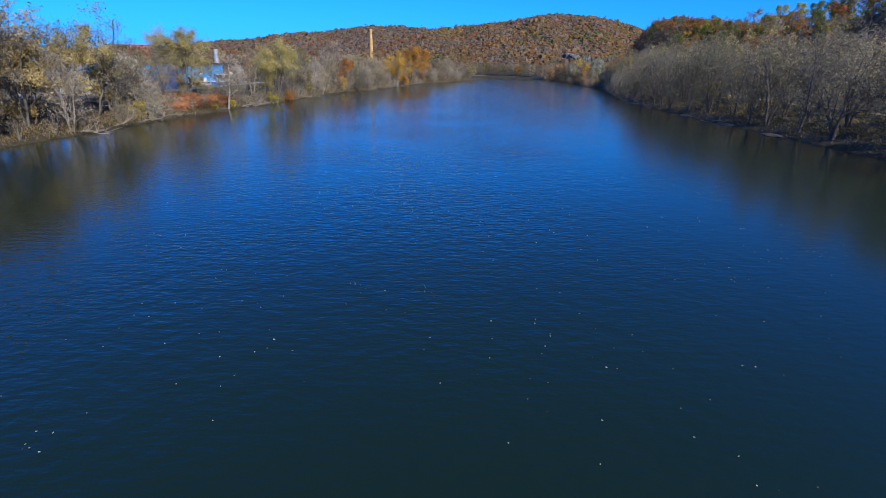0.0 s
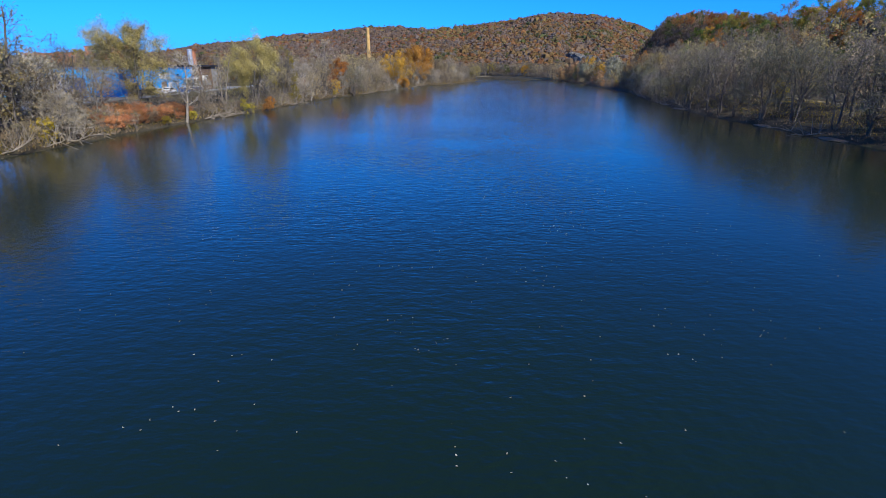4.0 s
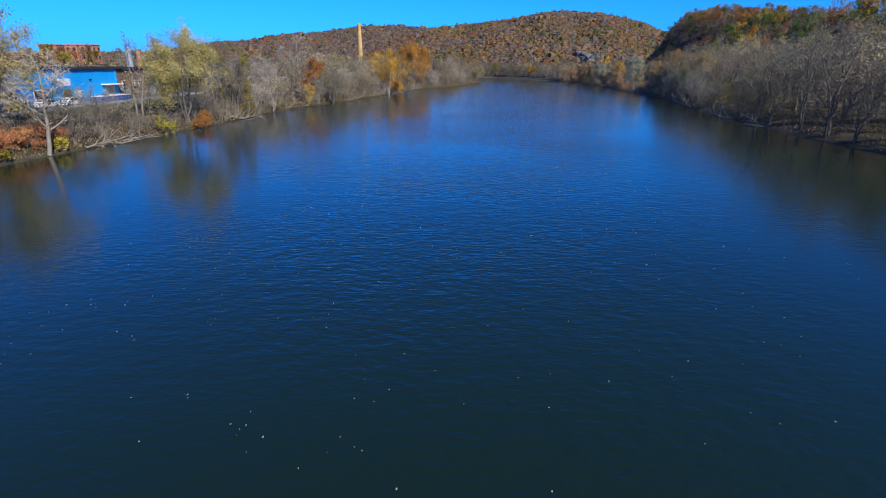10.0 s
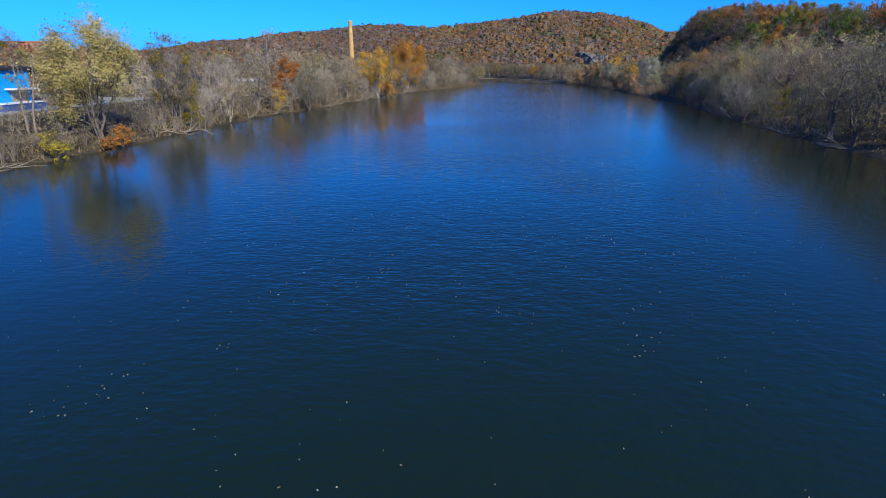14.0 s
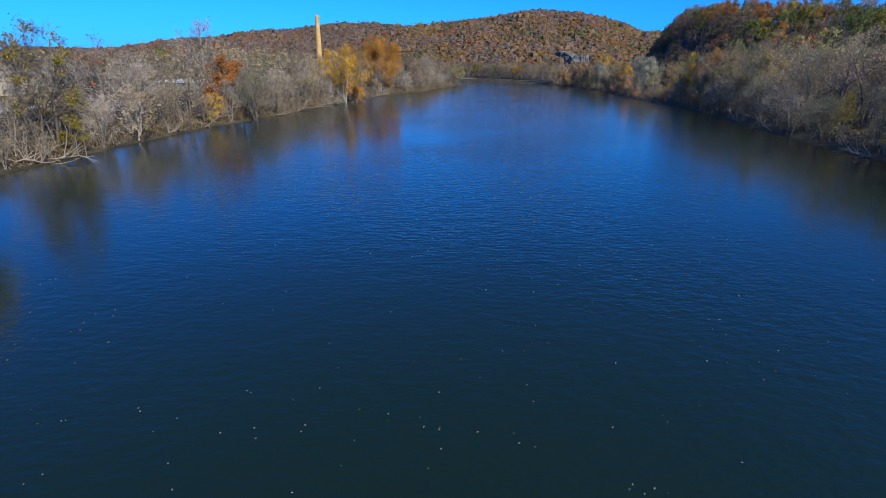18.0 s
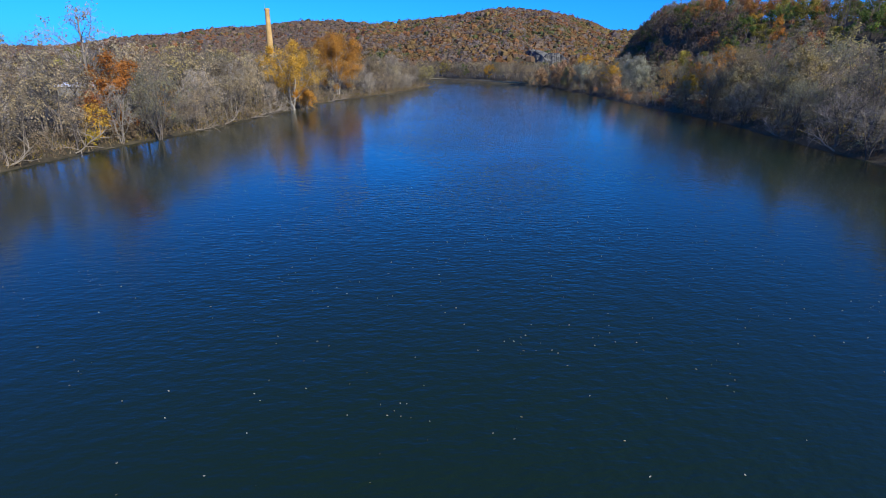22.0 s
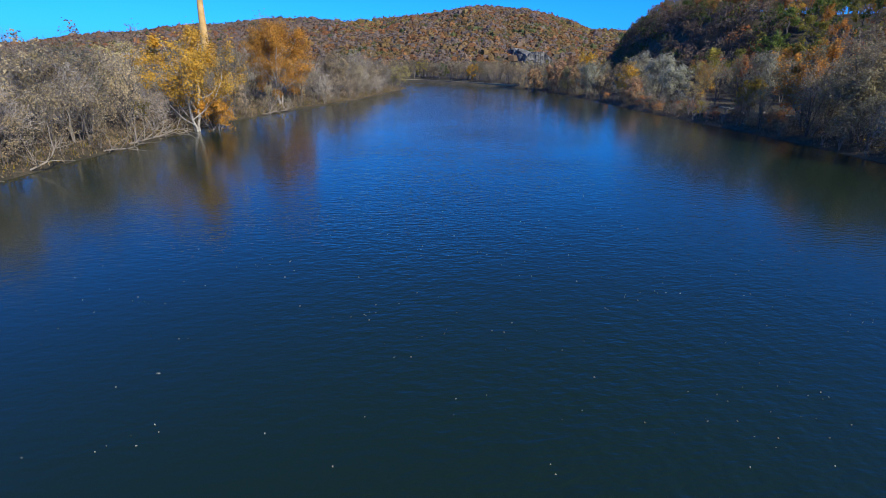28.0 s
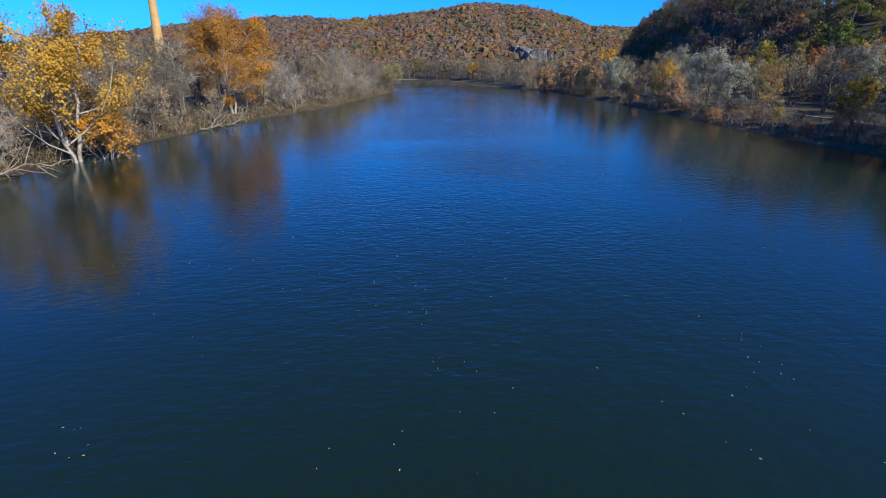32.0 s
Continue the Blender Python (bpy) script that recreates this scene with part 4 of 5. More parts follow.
BRICK_BUFF = rough_mat("buff_chimney_brick", (0.50, 0.31, 0.11), (0.70, 0.47, 0.20), 0.5, fine=6, stain=(0.40, 0.26, 0.11))
BRICK_RED = brick_mat("red_orange_brick", (0.42, 0.14, 0.06), (0.52, 0.20, 0.09), (0.35, 0.25, 0.18))
BRICK_BROWN = brick_mat("brown_brick", (0.20, 0.12, 0.075), (0.27, 0.17, 0.11), (0.24, 0.2, 0.16))
BLUE = rough_mat("bright_blue_painted_metal", (0.0, 0.28, 0.68), (0.005, 0.36, 0.82), 0.35, rough=0.45, bump=0.05, fine=12)
BLUE_DARK = rough_mat("dark_blue_paint", (0.015, 0.07, 0.26), (0.03, 0.11, 0.36), 0.5, rough=0.5, bump=0.05)
ROOFING = rough_mat("dark_roofing_felt", (0.018, 0.02, 0.026), (0.05, 0.05, 0.06), 0.4, rough=0.9)
CONCRETE = rough_mat("weathered_concrete", (0.26, 0.25, 0.22), (0.44, 0.42, 0.38), 0.5, stain=(0.18, 0.17, 0.15))
WHITE = rough_mat("white_paint", (0.62, 0.62, 0.62), (0.80, 0.80, 0.79), 0.5, rough=0.4, bump=0.05)
STEEL = rough_mat("galvanised_steel", (0.42, 0.45, 0.48), (0.66, 0.69, 0.72), 0.8, rough=0.4, bump=0.05, metal=0.5)
WOOD = rough_mat("brown_wall_panel", (0.13, 0.085, 0.06), (0.22, 0.15, 0.11), 0.7)
DARK = rough_mat("dark_rubber_and_glass", (0.012, 0.013, 0.015), (0.03, 0.03, 0.035), 2.0, rough=0.35, bump=0)
BEIGE = rough_mat("beige_wall", (0.36, 0.31, 0.22), (0.48, 0.42, 0.31), 0.5)
ROCK = rough_mat("grey_cliff_rock", (0.07, 0.07, 0.068), (0.25, 0.24, 0.215), 0.12, bump=1.0, fine=9, stain=(0.06, 0.06, 0.055))
DRIFT = rough_mat("weathered_driftwood", (0.18, 0.15, 0.11), (0.38, 0.33, 0.26), 1.5)
DARK_CONCRETE = rough_mat("stained_concrete", (0.06, 0.055, 0.045), (0.15, 0.14, 0.12), 0.5, fine=9)
TRACK = rough_mat("pale_gravel_track", (0.24, 0.20, 0.13), (0.38, 0.33, 0.22), 0.6, fine=12)
MUD = rough_mat("wet_bank_mud", (0.10, 0.08, 0.055), (0.22, 0.18, 0.12), 0.9, rough=0.6, bump=0.7)
CAR_PAINT = rough_mat("white_car_paint", (0.70, 0.70, 0.70), (0.78, 0.78, 0.78), 0.3, rough=0.25, bump=0)
CAR_GREY = rough_mat("grey_car_paint", (0.16, 0.17, 0.18), (0.22, 0.23, 0.24), 0.3, rough=0.25, bump=0)
GLASS = rough_mat("dark_window_glass", (0.02, 0.025, 0.03), (0.05, 0.06, 0.07), 0.7, rough=0.12, bump=0)

# ---- brick chimney ----
chimney = thing("chimney", "tall tapering buff brick factory chimney", "chimney", -52.2, 370, 2.6)
part("plinth", lathe(bmesh.new(), [(1.75, -1.5), (1.75, 2.6), (1.6, 3.0), (1.4, 3.0)], 24), BRICK_BUFF, chimney)
part("shaft", lathe(bmesh.new(), [(1.48, 2.9)] + [(1.48 - 0.56 * k / 12, 2.9 + 24.6 * k / 12) for k in range(1, 13)], 24), BRICK_BUFF, chimney)
part("cap", lathe(bmesh.new(), [(0.92, 27.2), (0.98, 27.4), (0.98, 27.8), (1.05, 28.0), (1.05, 28.55), (0.98, 28.75), (0.7, 28.75), (0.7, 26.5)], 24), BRICK_BUFF, chimney, "corbelled brick cap with dark soot stains")
part("lightning_rod", lathe(bmesh.new(), [(0.03, 28.4), (0.03, 30.2), (0.01, 30.4)], 6, x=-0.9), STEEL, chimney, "thin steel lightning rod")

# ---- blue works ----
GZ = 2.9
FX = -69.8


def window(parent, y0, y1, z0, z1, x, pane=GLASS, frame_mat=WHITE):
    """A window in a wall facing +x."""
    w = part("window", slab(x - 0.16, y0, z0, x + 0.05, y1, z1), frame_mat, parent)
    part("pane", slab(x + 0.02, y0 + 0.1, z0 + 0.1, x + 0.08, y1 - 0.1, z1 - 0.1), pane, w)
    part("sill", slab(x - 0.05, y0 - 0.1, z0 - 0.12, x + 0.18, y1 + 0.1, z0 + 0.0), CONCRETE, w)
    return w


works = thing("factory_building", "long blue-painted metal factory with a flat dark roof", "building")
part("wall", box(bmesh.new(), -112, 137, GZ - 1.5, FX, 169.6, 9.15), BLUE, works, "bright blue corrugated metal wall")
for k in range(54):
    yy = 137.3 + k * 0.6
    part("rib", box(bmesh.new(), FX, yy, GZ - 0.2, FX + 0.014, yy + 0.09, 9.1), BLUE, works)
part("roof", slab(-113, 136.4, 9.15, FX + 0.5, 186, 9.6), ROOFING, works, "flat dark felt roof with a black fascia")
part("corner_trim", slab(FX - 0.05, 169.1, GZ - 0.5, FX + 0.14, 169.6, 9.15), BLUE, works, "light blue corner trim")
part("canopy", slab(FX, 164.3, 6.25, FX + 1.6, 169.2, 6.5), WHITE, works, "white flat door canopy")
part("loading_door", slab(FX, 165.3, 3.9, FX + 0.09, 168.7, 6.1), CONCRETE, works, "grey roller door")
part("dock", slab(FX, 160.4, GZ - 0.6, FX + 2.4, 169.4, 4.3), BLUE_DARK, works, "dark blue loading dock wall")
part("dock_edge", slab(FX, 160.4, 4.3, FX + 2.5, 169.5, 4.42), WHITE, works)
part("service_door", slab(FX, 153.2, GZ, FX + 0.1, 155.4, 5.9), WOOD, works, "brown door")
part("sign_panel", slab(FX + 0.02, 152.6, 6.5, FX + 0.12, 155.6, 7.7), WHITE, works, "white sign panel")
part("wall_lamp", slab(FX, 161.0, 7.2, FX + 0.35, 161.4, 7.5), DARK, works)
window(works, 156.3, 158.0, 4.4, 5.6, FX + 0.04, pane=WHITE)
window(works, 146.5, 149.5, 4.2, 6.0, FX + 0.04)
window(works, 140.5, 143.0, 4.2, 6.0, FX + 0.04)

wing = thing("factory_wing", "brown brick factory wing with small windows", "building")
part("wall", box(bmesh.new(), -108, 169.65, GZ - 1.5, FX - 0.25, 181.2, 9.1), BRICK_BROWN, wing)
for yy in (169.75, 174.2, 180.8):
    part("pilaster", slab(FX - 0.3, yy, GZ - 0.5, FX + 0.05, yy + 0.45, 9.1), WOOD, wing, "dark brown pilaster")
for y0, y1 in ((170.25, 174.15), (174.7, 180.75)):
    part("upper_panel", slab(FX - 0.3, y0, 7.2, FX - 0.12, y1, 9.0), WOOD, wing, "brown wall panel")
    part("lower_panel", slab(FX - 0.3, y0, 4.3, FX - 0.14, y1, 5.5), CONCRETE, wing, "grey wall panel")
for y0, y1, p in ((171.6, 172.8, GLASS), (175.4, 176.4, WHITE), (177.6, 179.0, GLASS)):
    window(wing, y0, y1, 5.6, 6.9, FX - 0.12, pane=p)
part("vent_box", slab(FX - 0.2, 175.2, 5.8, FX + 0.35, 176.2, 6.9), WHITE, wing, "white ventilator box")
annex = thing("factory_annex", "grey concrete block annex beside the factory", "building")
part("wall", box(bmesh.new(), -104, 181.25, GZ - 1.5, FX - 0.1, 185.8, 9.12), CONCRETE, annex)
for k in range(7):
    part("block_course", slab(FX - 0.14, 181.3, 3.2 + 0.85 * k, FX - 0.06, 185.7, 3.98 + 0.85 * k), CONCRETE, annex)

stack = thing("steel_stack", "pale galvanised steel exhaust stack on the factory roof", "stack", -83.6, 199.4, 3.0)
part("pipe", lathe(bmesh.new(), [(0.95, 0), (0.9, 5.4), (0.72, 6.5), (0.68, 11.1)], 18), STEEL, stack)
part("rim", lathe(bmesh.new(), [(0.68, 10.8), (0.8, 10.9), (0.8, 11.2), (0.6, 11.2), (0.58, 9)], 18), STEEL, stack)
for k in range(5):
    part("seam", lathe(bmesh.new(), [(0.74 - 0.01 * k, 6.5 + 0.9 * k), (0.78 - 0.01 * k, 6.55 + 0.9 * k), (0.73 - 0.01 * k, 6.61 + 0.9 * k)], 18), STEEL, stack)
vent = thing("brick_flue", "short square orange brick flue behind the factory", "chimney", -89.6, 215, 3.0)
part("shaft", slab(-0.52, -0.52, -1, 0.52, 0.52, 10.8), BRICK_RED, vent)
part("cap", slab(-0.6, -0.6, 10.8, 0.6, 0.6, 11.1), BRICK_RED, vent)


def block(name, label, x0, y0, x1, y1, z0, z1, wall_mat, storeys, bays, roof=ROOFING):
    """A flat-roofed building seen from the river: windows on the sides to the river and the camera."""
    b = thing(name, label, "building")
    part("wall", box(bmesh.new(), x0, y0, z0 - 1, x1, y1, z1), wall_mat, b)
    part("roof", slab(x0 - 0.3, y0 - 0.3, z1, x1 + 0.3, y1 + 0.3, z1 + 0.35), roof, b)
    for s in range(storeys):
        zc = z0 + (z1 - z0) * (s + 0.55) / storeys
        for k in range(bays):
            c = y0 + (y1 - y0) * (k + 0.5) / bays
            window(b, c - 0.7, c + 0.7, zc - 0.8, zc + 0.8, x1, frame_mat=CONCRETE)
        for k in range(bays):
            c = x0 + (x1 - x0) * (k + 0.5) / bays
            w = part("window", slab(c - 0.7, y0 - 0.05, zc - 0.8, c + 0.7, y0 + 0.1, zc + 0.8), CONCRETE, b)
            part("pane", slab(c - 0.6, y0 - 0.08, zc - 0.7, c + 0.6, y0 - 0.02, zc + 0.7), GLASS, w)
    return b


block("brick_building", "long orange-red brick mill building with rows of small windows", -212, 298, -174, 310, 4, 14.6, BRICK_RED, 3, 10, BRICK_RED)
for x0, x1 in ((-192.1, -183.8), (-180.0, -174.2), (-173.4, -167.4)):
    block("brick_building", "orange-red brick tower block behind the mill", x0, 316, x1, 322, 4, 18.4, BRICK_RED, 4, 2, BRICK_RED)
block("warehouse", "long low beige warehouse behind the riverside trees", -128, 226, -92, 250, 3, 7.4, BEIGE, 1, 6, CONCRETE)

shed = thing("shed", "low shed with a white metal roof among the trees", "shed", -70, 264, 3.1)
part("wall", box(bmesh.new(), -6.5, -4, -0.6, 6.5, 4, 2.0), CONCRETE, shed)
bm = bmesh.new()
prof = [(-4.5, 1.95), (-4.5, 2.12), (0, 2.75), (4.5, 2.12), (4.5, 1.95), (0, 2.58)]
a, b = [bm.verts.new((-7, p, q)) for p, q in prof], [bm.verts.new((7, p, q)) for p, q in prof]
for k in range(6):
    bm.faces.new((a[k], a[(k + 1) % 6], b[(k + 1) % 6], b[k]))
bm.faces.new(a[::-1]), bm.faces.new(b)
part("roof", bm, WHITE, shed, "white ribbed metal roof")
for k in range(14):
    part("roof_seam", box(bmesh.new(), -6.6 + k, -4.4, 2.13, -6.54 + k, -4.3, 2.2), WHITE, shed)

# ---- yard: wall, trailers, cars ----
wall = thing("retaining_wall", "weathered low concrete wall along the yard", "wall")
for k in range(21):
    y0 = 104 + 4.6 * k
    part("wall_panel", slab(-63.2 + 0.02 * k, y0, 1.0, -62.8 + 0.02 * k, y0 + 4.55, 3.3), DARK_CONCRETE, wall)
rail = thing("guard_rail", "dull steel guard rail beside the yard road", "guard rail")
part("beam", slab(-64.4, 104, 3.35, -64.3, 198, 3.65), STEEL, rail)
for k in range(24):
    part("post", slab(-64.6, 104.2 + 4 * k, 2.4, -64.42, 104.4 + 4 * k, 3.7), STEEL, rail)
yard = new("yard", mesh_of("yard", [(-112, 100, 3.28), (-64.8, 100, 3.28), (-64.8, 200, 3.28), (-112, 200, 3.28), (-112, 100, 2.0), (-64.8, 100, 2.0), (-64.8, 200, 2.0), (-112, 200, 2.0)],
                           [(0, 1, 2, 3), (4, 5, 1, 0), (5, 6, 2, 1), (6, 7, 3, 2), (7, 4, 0, 3)], [CONCRETE]))
tagged(yard, "grey paved yard of the factory", "yard", kind="structure")


def trailer(x, y, turn, mat, label, length=9.5):
    t = thing("box_trailer", label, "trailer", x, y, 3.3, turn, "trailers in the yard")
    part("box", slab(-1.25, -length / 2, 1.1, 1.25, length / 2, 3.8), mat, t)
    part("skirt", slab(-1.2, -length / 2 + 0.4, 0.85, 1.2, length / 2 - 0.4, 1.1), DARK, t)
    for s in (-1, 1):
        for k in (0, 1.25):
            bm = lathe(bmesh.new(), [(0.2, -0.14), (0.5, -0.14), (0.5, 0.14), (0.2, 0.14)], 14)
            w = part("wheel", bm, DARK, t)
            w.matrix_basis = pose(s * 1.0, -length / 2 + 1.6 + k, 0.5, 0, 90, 0)
    for s in (-1, 1):
        part("landing_leg", slab(s * 0.8 - 0.08, length / 2 - 2.2, 0, s * 0.8 + 0.08, length / 2 - 2.0, 0.9), STEEL, t)
    for k in range(8):
        part("side_rib", box(bmesh.new(), 1.25, -length / 2 + 0.6 + k * length / 9, 1.15, 1.29, -length / 2 + 0.68 + k * length / 9, 3.75), mat, t)
    return t


trailer(-80, 126, 14, WHITE, "white box trailer parked in the yard")
trailer(-84, 121, 14, WHITE, "white box trailer parked beside another trailer")
trailer(-75, 129.5, 8, BLUE_DARK, "dark blue low container standing in the yard", 6.5)
trailer(-88, 114, 20, WHITE, "white dusty trailer at the yard's edge")


def car(x, y, turn, paint, label):
    c = thing("car", label, "car", x, y, 3.29, turn, "cars in the yard")
    bm = bmesh.new()
    prof = [(-2.1, 0.3), (-2.15, 0.75), (-1.2, 0.92), (-0.65, 1.42), (0.85, 1.45), (1.55, 0.98), (2.1, 0.9), (2.15, 0.35)]
    a, b = [bm.verts.new((-0.85, p, q)) for p, q in prof], [bm.verts.new((0.85, p, q)) for p, q in prof]
    for k in range(8):
        bm.faces.new((a[k], b[k], b[(k + 1) % 8], a[(k + 1) % 8]))
    bm.faces.new(a), bm.faces.new(b[::-1])
    bmesh.ops.bevel(bm, geom=bm.edges[:], offset=0.07, segments=2, affect="EDGES")
    part("body", bm, paint, c)
    for s in (-1, 1):
        part("side_window", slab(s * 0.86 - 0.01, -0.75, 0.98, s * 0.86 + 0.01, 0.95, 1.34), GLASS, c)
        for k in (-1.35, 1.35):
            w = part("wheel", lathe(bmesh.new(), [(0.12, -0.1), (0.32, -0.1), (0.32, 0.1), (0.12, 0.1)], 14), DARK, c)
            w.matrix_basis = pose(s * 0.8, k, 0.32, 0, 90, 0)
        part("headlight", slab(s * 0.6 - 0.15, -2.18, 0.6, s * 0.6 + 0.15, -2.1, 0.72), WHITE, c)
    part("windscreen", slab(-0.7, -1.0, 1.0, 0.7, -0.92, 1.3), GLASS, c)
    return c


car(-67.4, 145.5, 4, CAR_PAINT, "white car parked against the blue factory")
car(-67.2, 150.8, -3, CAR_PAINT, "white saloon car parked near the factory door")
car(-67.6, 140.0, 2, CAR_GREY, "dark grey car parked beside the white one")
car(-76, 108, 30, CAR_PAINT, "white car parked under the bank trees")

# ---- right bank track, far wall, rocks ----
def ribbon(name, pts, width, lift, mat, label, category, depth=0.5):
    vs, fs = [], []
    for k, (x, y) in enumerate(pts):
        x1, y1 = pts[min(k + 1, len(pts) - 1)]
        x0, y0 = pts[max(k - 1, 0)]
        n = math.hypot(x1 - x0, y1 - y0)
        ux, uy = (y1 - y0) / n, -(x1 - x0) / n
        for s in (-0.5, 0.5):
            px, py = x + ux * width * s, y + uy * width * s
            z = float(height(x, y)[0]) + lift
            vs += [(px, py, z), (px, py, z - depth)]
    for k in range(len(pts) - 1):
        a, b = 4 * k, 4 * k + 4
        fs += [(a, b, b + 2, a + 2), (a + 1, a, a + 2, a + 3)] if k == 0 else [(a, b, b + 2, a + 2)]
        fs += [(a + 1, b + 1, b, a), (a + 2, b + 2, b + 3, a + 3)]
    return tagged(new(name, mesh_of(name, vs, fs, [mat])), label, category, kind="structure")


ribbon("track",
       [(float(np.interp(y, [60, 200, 260, 300, 330, 400], [72, 77, 83, 83.5, 84, 92])), float(y)) for y in range(60, 404, 4)], 1.7, 0.06, TRACK, "pale gravel track along the wooded bank", "track")
grade = thing("embankment_wall", "low pale stone edging along the far bank", "wall")
pts = [(float(np.interp(f, [0, 0.3, 0.5, 1], [74, 50, 34, -60])), float(np.interp(f, [0, 0.3, 0.5, 1], [432, 470, 497, 552]))) for f in np.linspace(0, 1, 37)]
for (x0, y0), (x1, y1) in zip(pts, pts[1:]):
    L = math.hypot(x1 - x0, y1 - y0)
    ob = part("wall_stone", slab(-0.4, 0, -1.2, 0.4, L - 0.06, 0.15), TRACK, grade)
    ob.matrix_basis = pose(x0, y0, 1.35, 0, 0, -math.degrees(math.atan2(x1 - x0, y1 - y0)))


def rock_face(name, label, p0, p1, z0, z1, seed, deep=9.0):
    """A broken cliff face from p0 to p1, leaning back."""
    g = np.random.default_rng(seed)
    nu, nv = 26, 12
    p0, p1 = np.array(p0, float), np.array(p1, float)
    along = (p1 - p0) / np.linalg.norm(p1 - p0)
    inward = np.array((-along[1], along[0]))
    vs, fs = [], []
    for i in range(nu + 1):
        blocky = g.uniform(-1.6, 1.6)
        rim = z1 - (z1 - z0) * 0.5 * abs(2 * i / nu - 1) ** 2.2 + g.uniform(-1.2, 1.2)
        for j in range(nv + 1):
            q = p0 + (p1 - p0) * (i + g.uniform(-0.3, 0.3)) / nu
            q = q + inward * (blocky + g.uniform(-0.7, 0.7) + 4.0 * j / nv)
            vs.append((q[0], q[1], z0 + (rim - z0) * j / nv))
        q = p0 + (p1 - p0) * i / nu + inward * (deep + 6)
        vs.append((q[0], q[1], rim - 1))
    m = nv + 2
    for i in range(nu):
        for j in range(nv + 1):
            fs.append((i * m + j, (i + 1) * m + j, (i + 1) * m + j + 1, i * m + j + 1))
    return tagged(new(name, mesh_of(name, vs, fs, [ROCK])), label, "rock")


rock_face("rock_outcrop", "pale grey cliff outcrop low on the wooded hill", (166, 752), (199, 757), 6, 24, 3)
rock_face("rock_outcrop", "dark shaded side of the cliff among trees", (149, 812), (166, 752.5), 6, 27, 4)
for k, (x, y, s) in enumerate([(53.2, 156, 3.2), (54.4, 152.5, 2.6), (56.2, 172, 2.2), (51.6, 118, 2.4), (51.4, 100, 2.8), (50.6, 84, 2.4)]):
    bm = bmesh.new()
    bmesh.ops.create_icosphere(bm, subdivisions=2, radius=1)
    for v in bm.verts:
        v.co = Vector((v.co.x * s * 0.45, v.co.y * s, v.co.z * 0.22)) * (1 + 0.25 * noise.noise(v.co * 1.7 + Vector((k, 0, 0))))
    me = bpy.data.meshes.new("gravel_bar")
    bm.to_mesh(me)
    bm.free()
    me.materials.append(MUD)
    ob = tagged(new("gravel_bar", me), "low pale gravel spit at the water's edge", "gravel bar", "gravel spits")
    ob.location = (x - 0.5, y, 0.06)

# ---- driftwood and fallen trees on the banks ----
def fallen(seed, x, y, length, heading, tilt, label, z=0.25, forks=9):
    """A dead tree lying on the bank: a stem with broken limbs."""
    g = np.random.default_rng(seed)
    d = np.array((math.sin(radians(heading)) * math.cos(radians(tilt)), math.cos(radians(heading)) * math.cos(radians(tilt)), math.sin(radians(tilt))))
    pts = [np.array((0, 0, 0.0))]
    for k in range(6):
        d = unit(d + g.normal(size=3) * 0.2 + np.array((0, 0, 0.03)))
        pts.append(pts[-1] + d * length / 6)
    r = 0.06 + 0.009 * length
    t = tagged(new("fallen_tree"), label, "fallen tree", "driftwood on the banks")
    t.location = (x, y, z)
    new("stem", mesh_of("stem", *tubes(np.array([pts]), np.array([r]), np.array([r * 0.3]), 7), [DRIFT], smooth_shade=True)).parent = t
    for k in range(forks):
        e = unit(d + g.normal(size=3) * 0.8 + np.array((0, 0, 0.5)))
        q = [pts[1 + k % 5]]
        for _ in range(3):
            e = unit(e + g.normal(size=3) * 0.2)
            q.append(q[-1] + e * length * g.uniform(0.12, 0.3))
        new("limb", mesh_of("limb", *tubes(np.array([q]), np.array([r * 0.5]), np.array([r * 0.1]), 5), [DRIFT], smooth_shade=True)).parent = t
    return t


PALE_DEAD = "bleached fallen tree reaching into the water"
for k, (x, y, L, hd, ti) in enumerate([(-47.5, 124, 7, 40, 4), (-48, 126.5, 6, 65, 6), (-46.5, 128.5, 6, 30, 10), (-51.5, 88, 6, 70, 5), (-51, 92, 7, 95, 3), (-51.5, 82, 5, 60, 12), (-52, 75, 6, 110, 6),
                                       (-45, 160, 6, 80, 14), (-43.5, 164, 7, 110, 10), (-41.5, 187, 5, 70, 4), (-39, 196, 6, 95, 5), (-33, 219, 5, 80, 3), (-31, 228, 6, 60, 8), (-29.5, 240, 7, 70, 4),
                                       (-29, 246, 8, 85, 3), (-28.5, 252, 7, 60, 12), (-27, 259, 5, 75, 3), (-19, 291, 6, 40, 18), (-20, 289, 7, 70, 8), (-17, 297, 5, 50, 10), (54, 157, 5, -100, 3), (55.5, 169, 6, -60, 4), (52.5, 104, 7, -75, 2),
                                       (58.5, 196, 6, -80, 4), (62, 212, 5, -60, 5)]):
    fallen(300 + k, x, y, L * 0.8, hd, ti + 6, PALE_DEAD, forks=12)

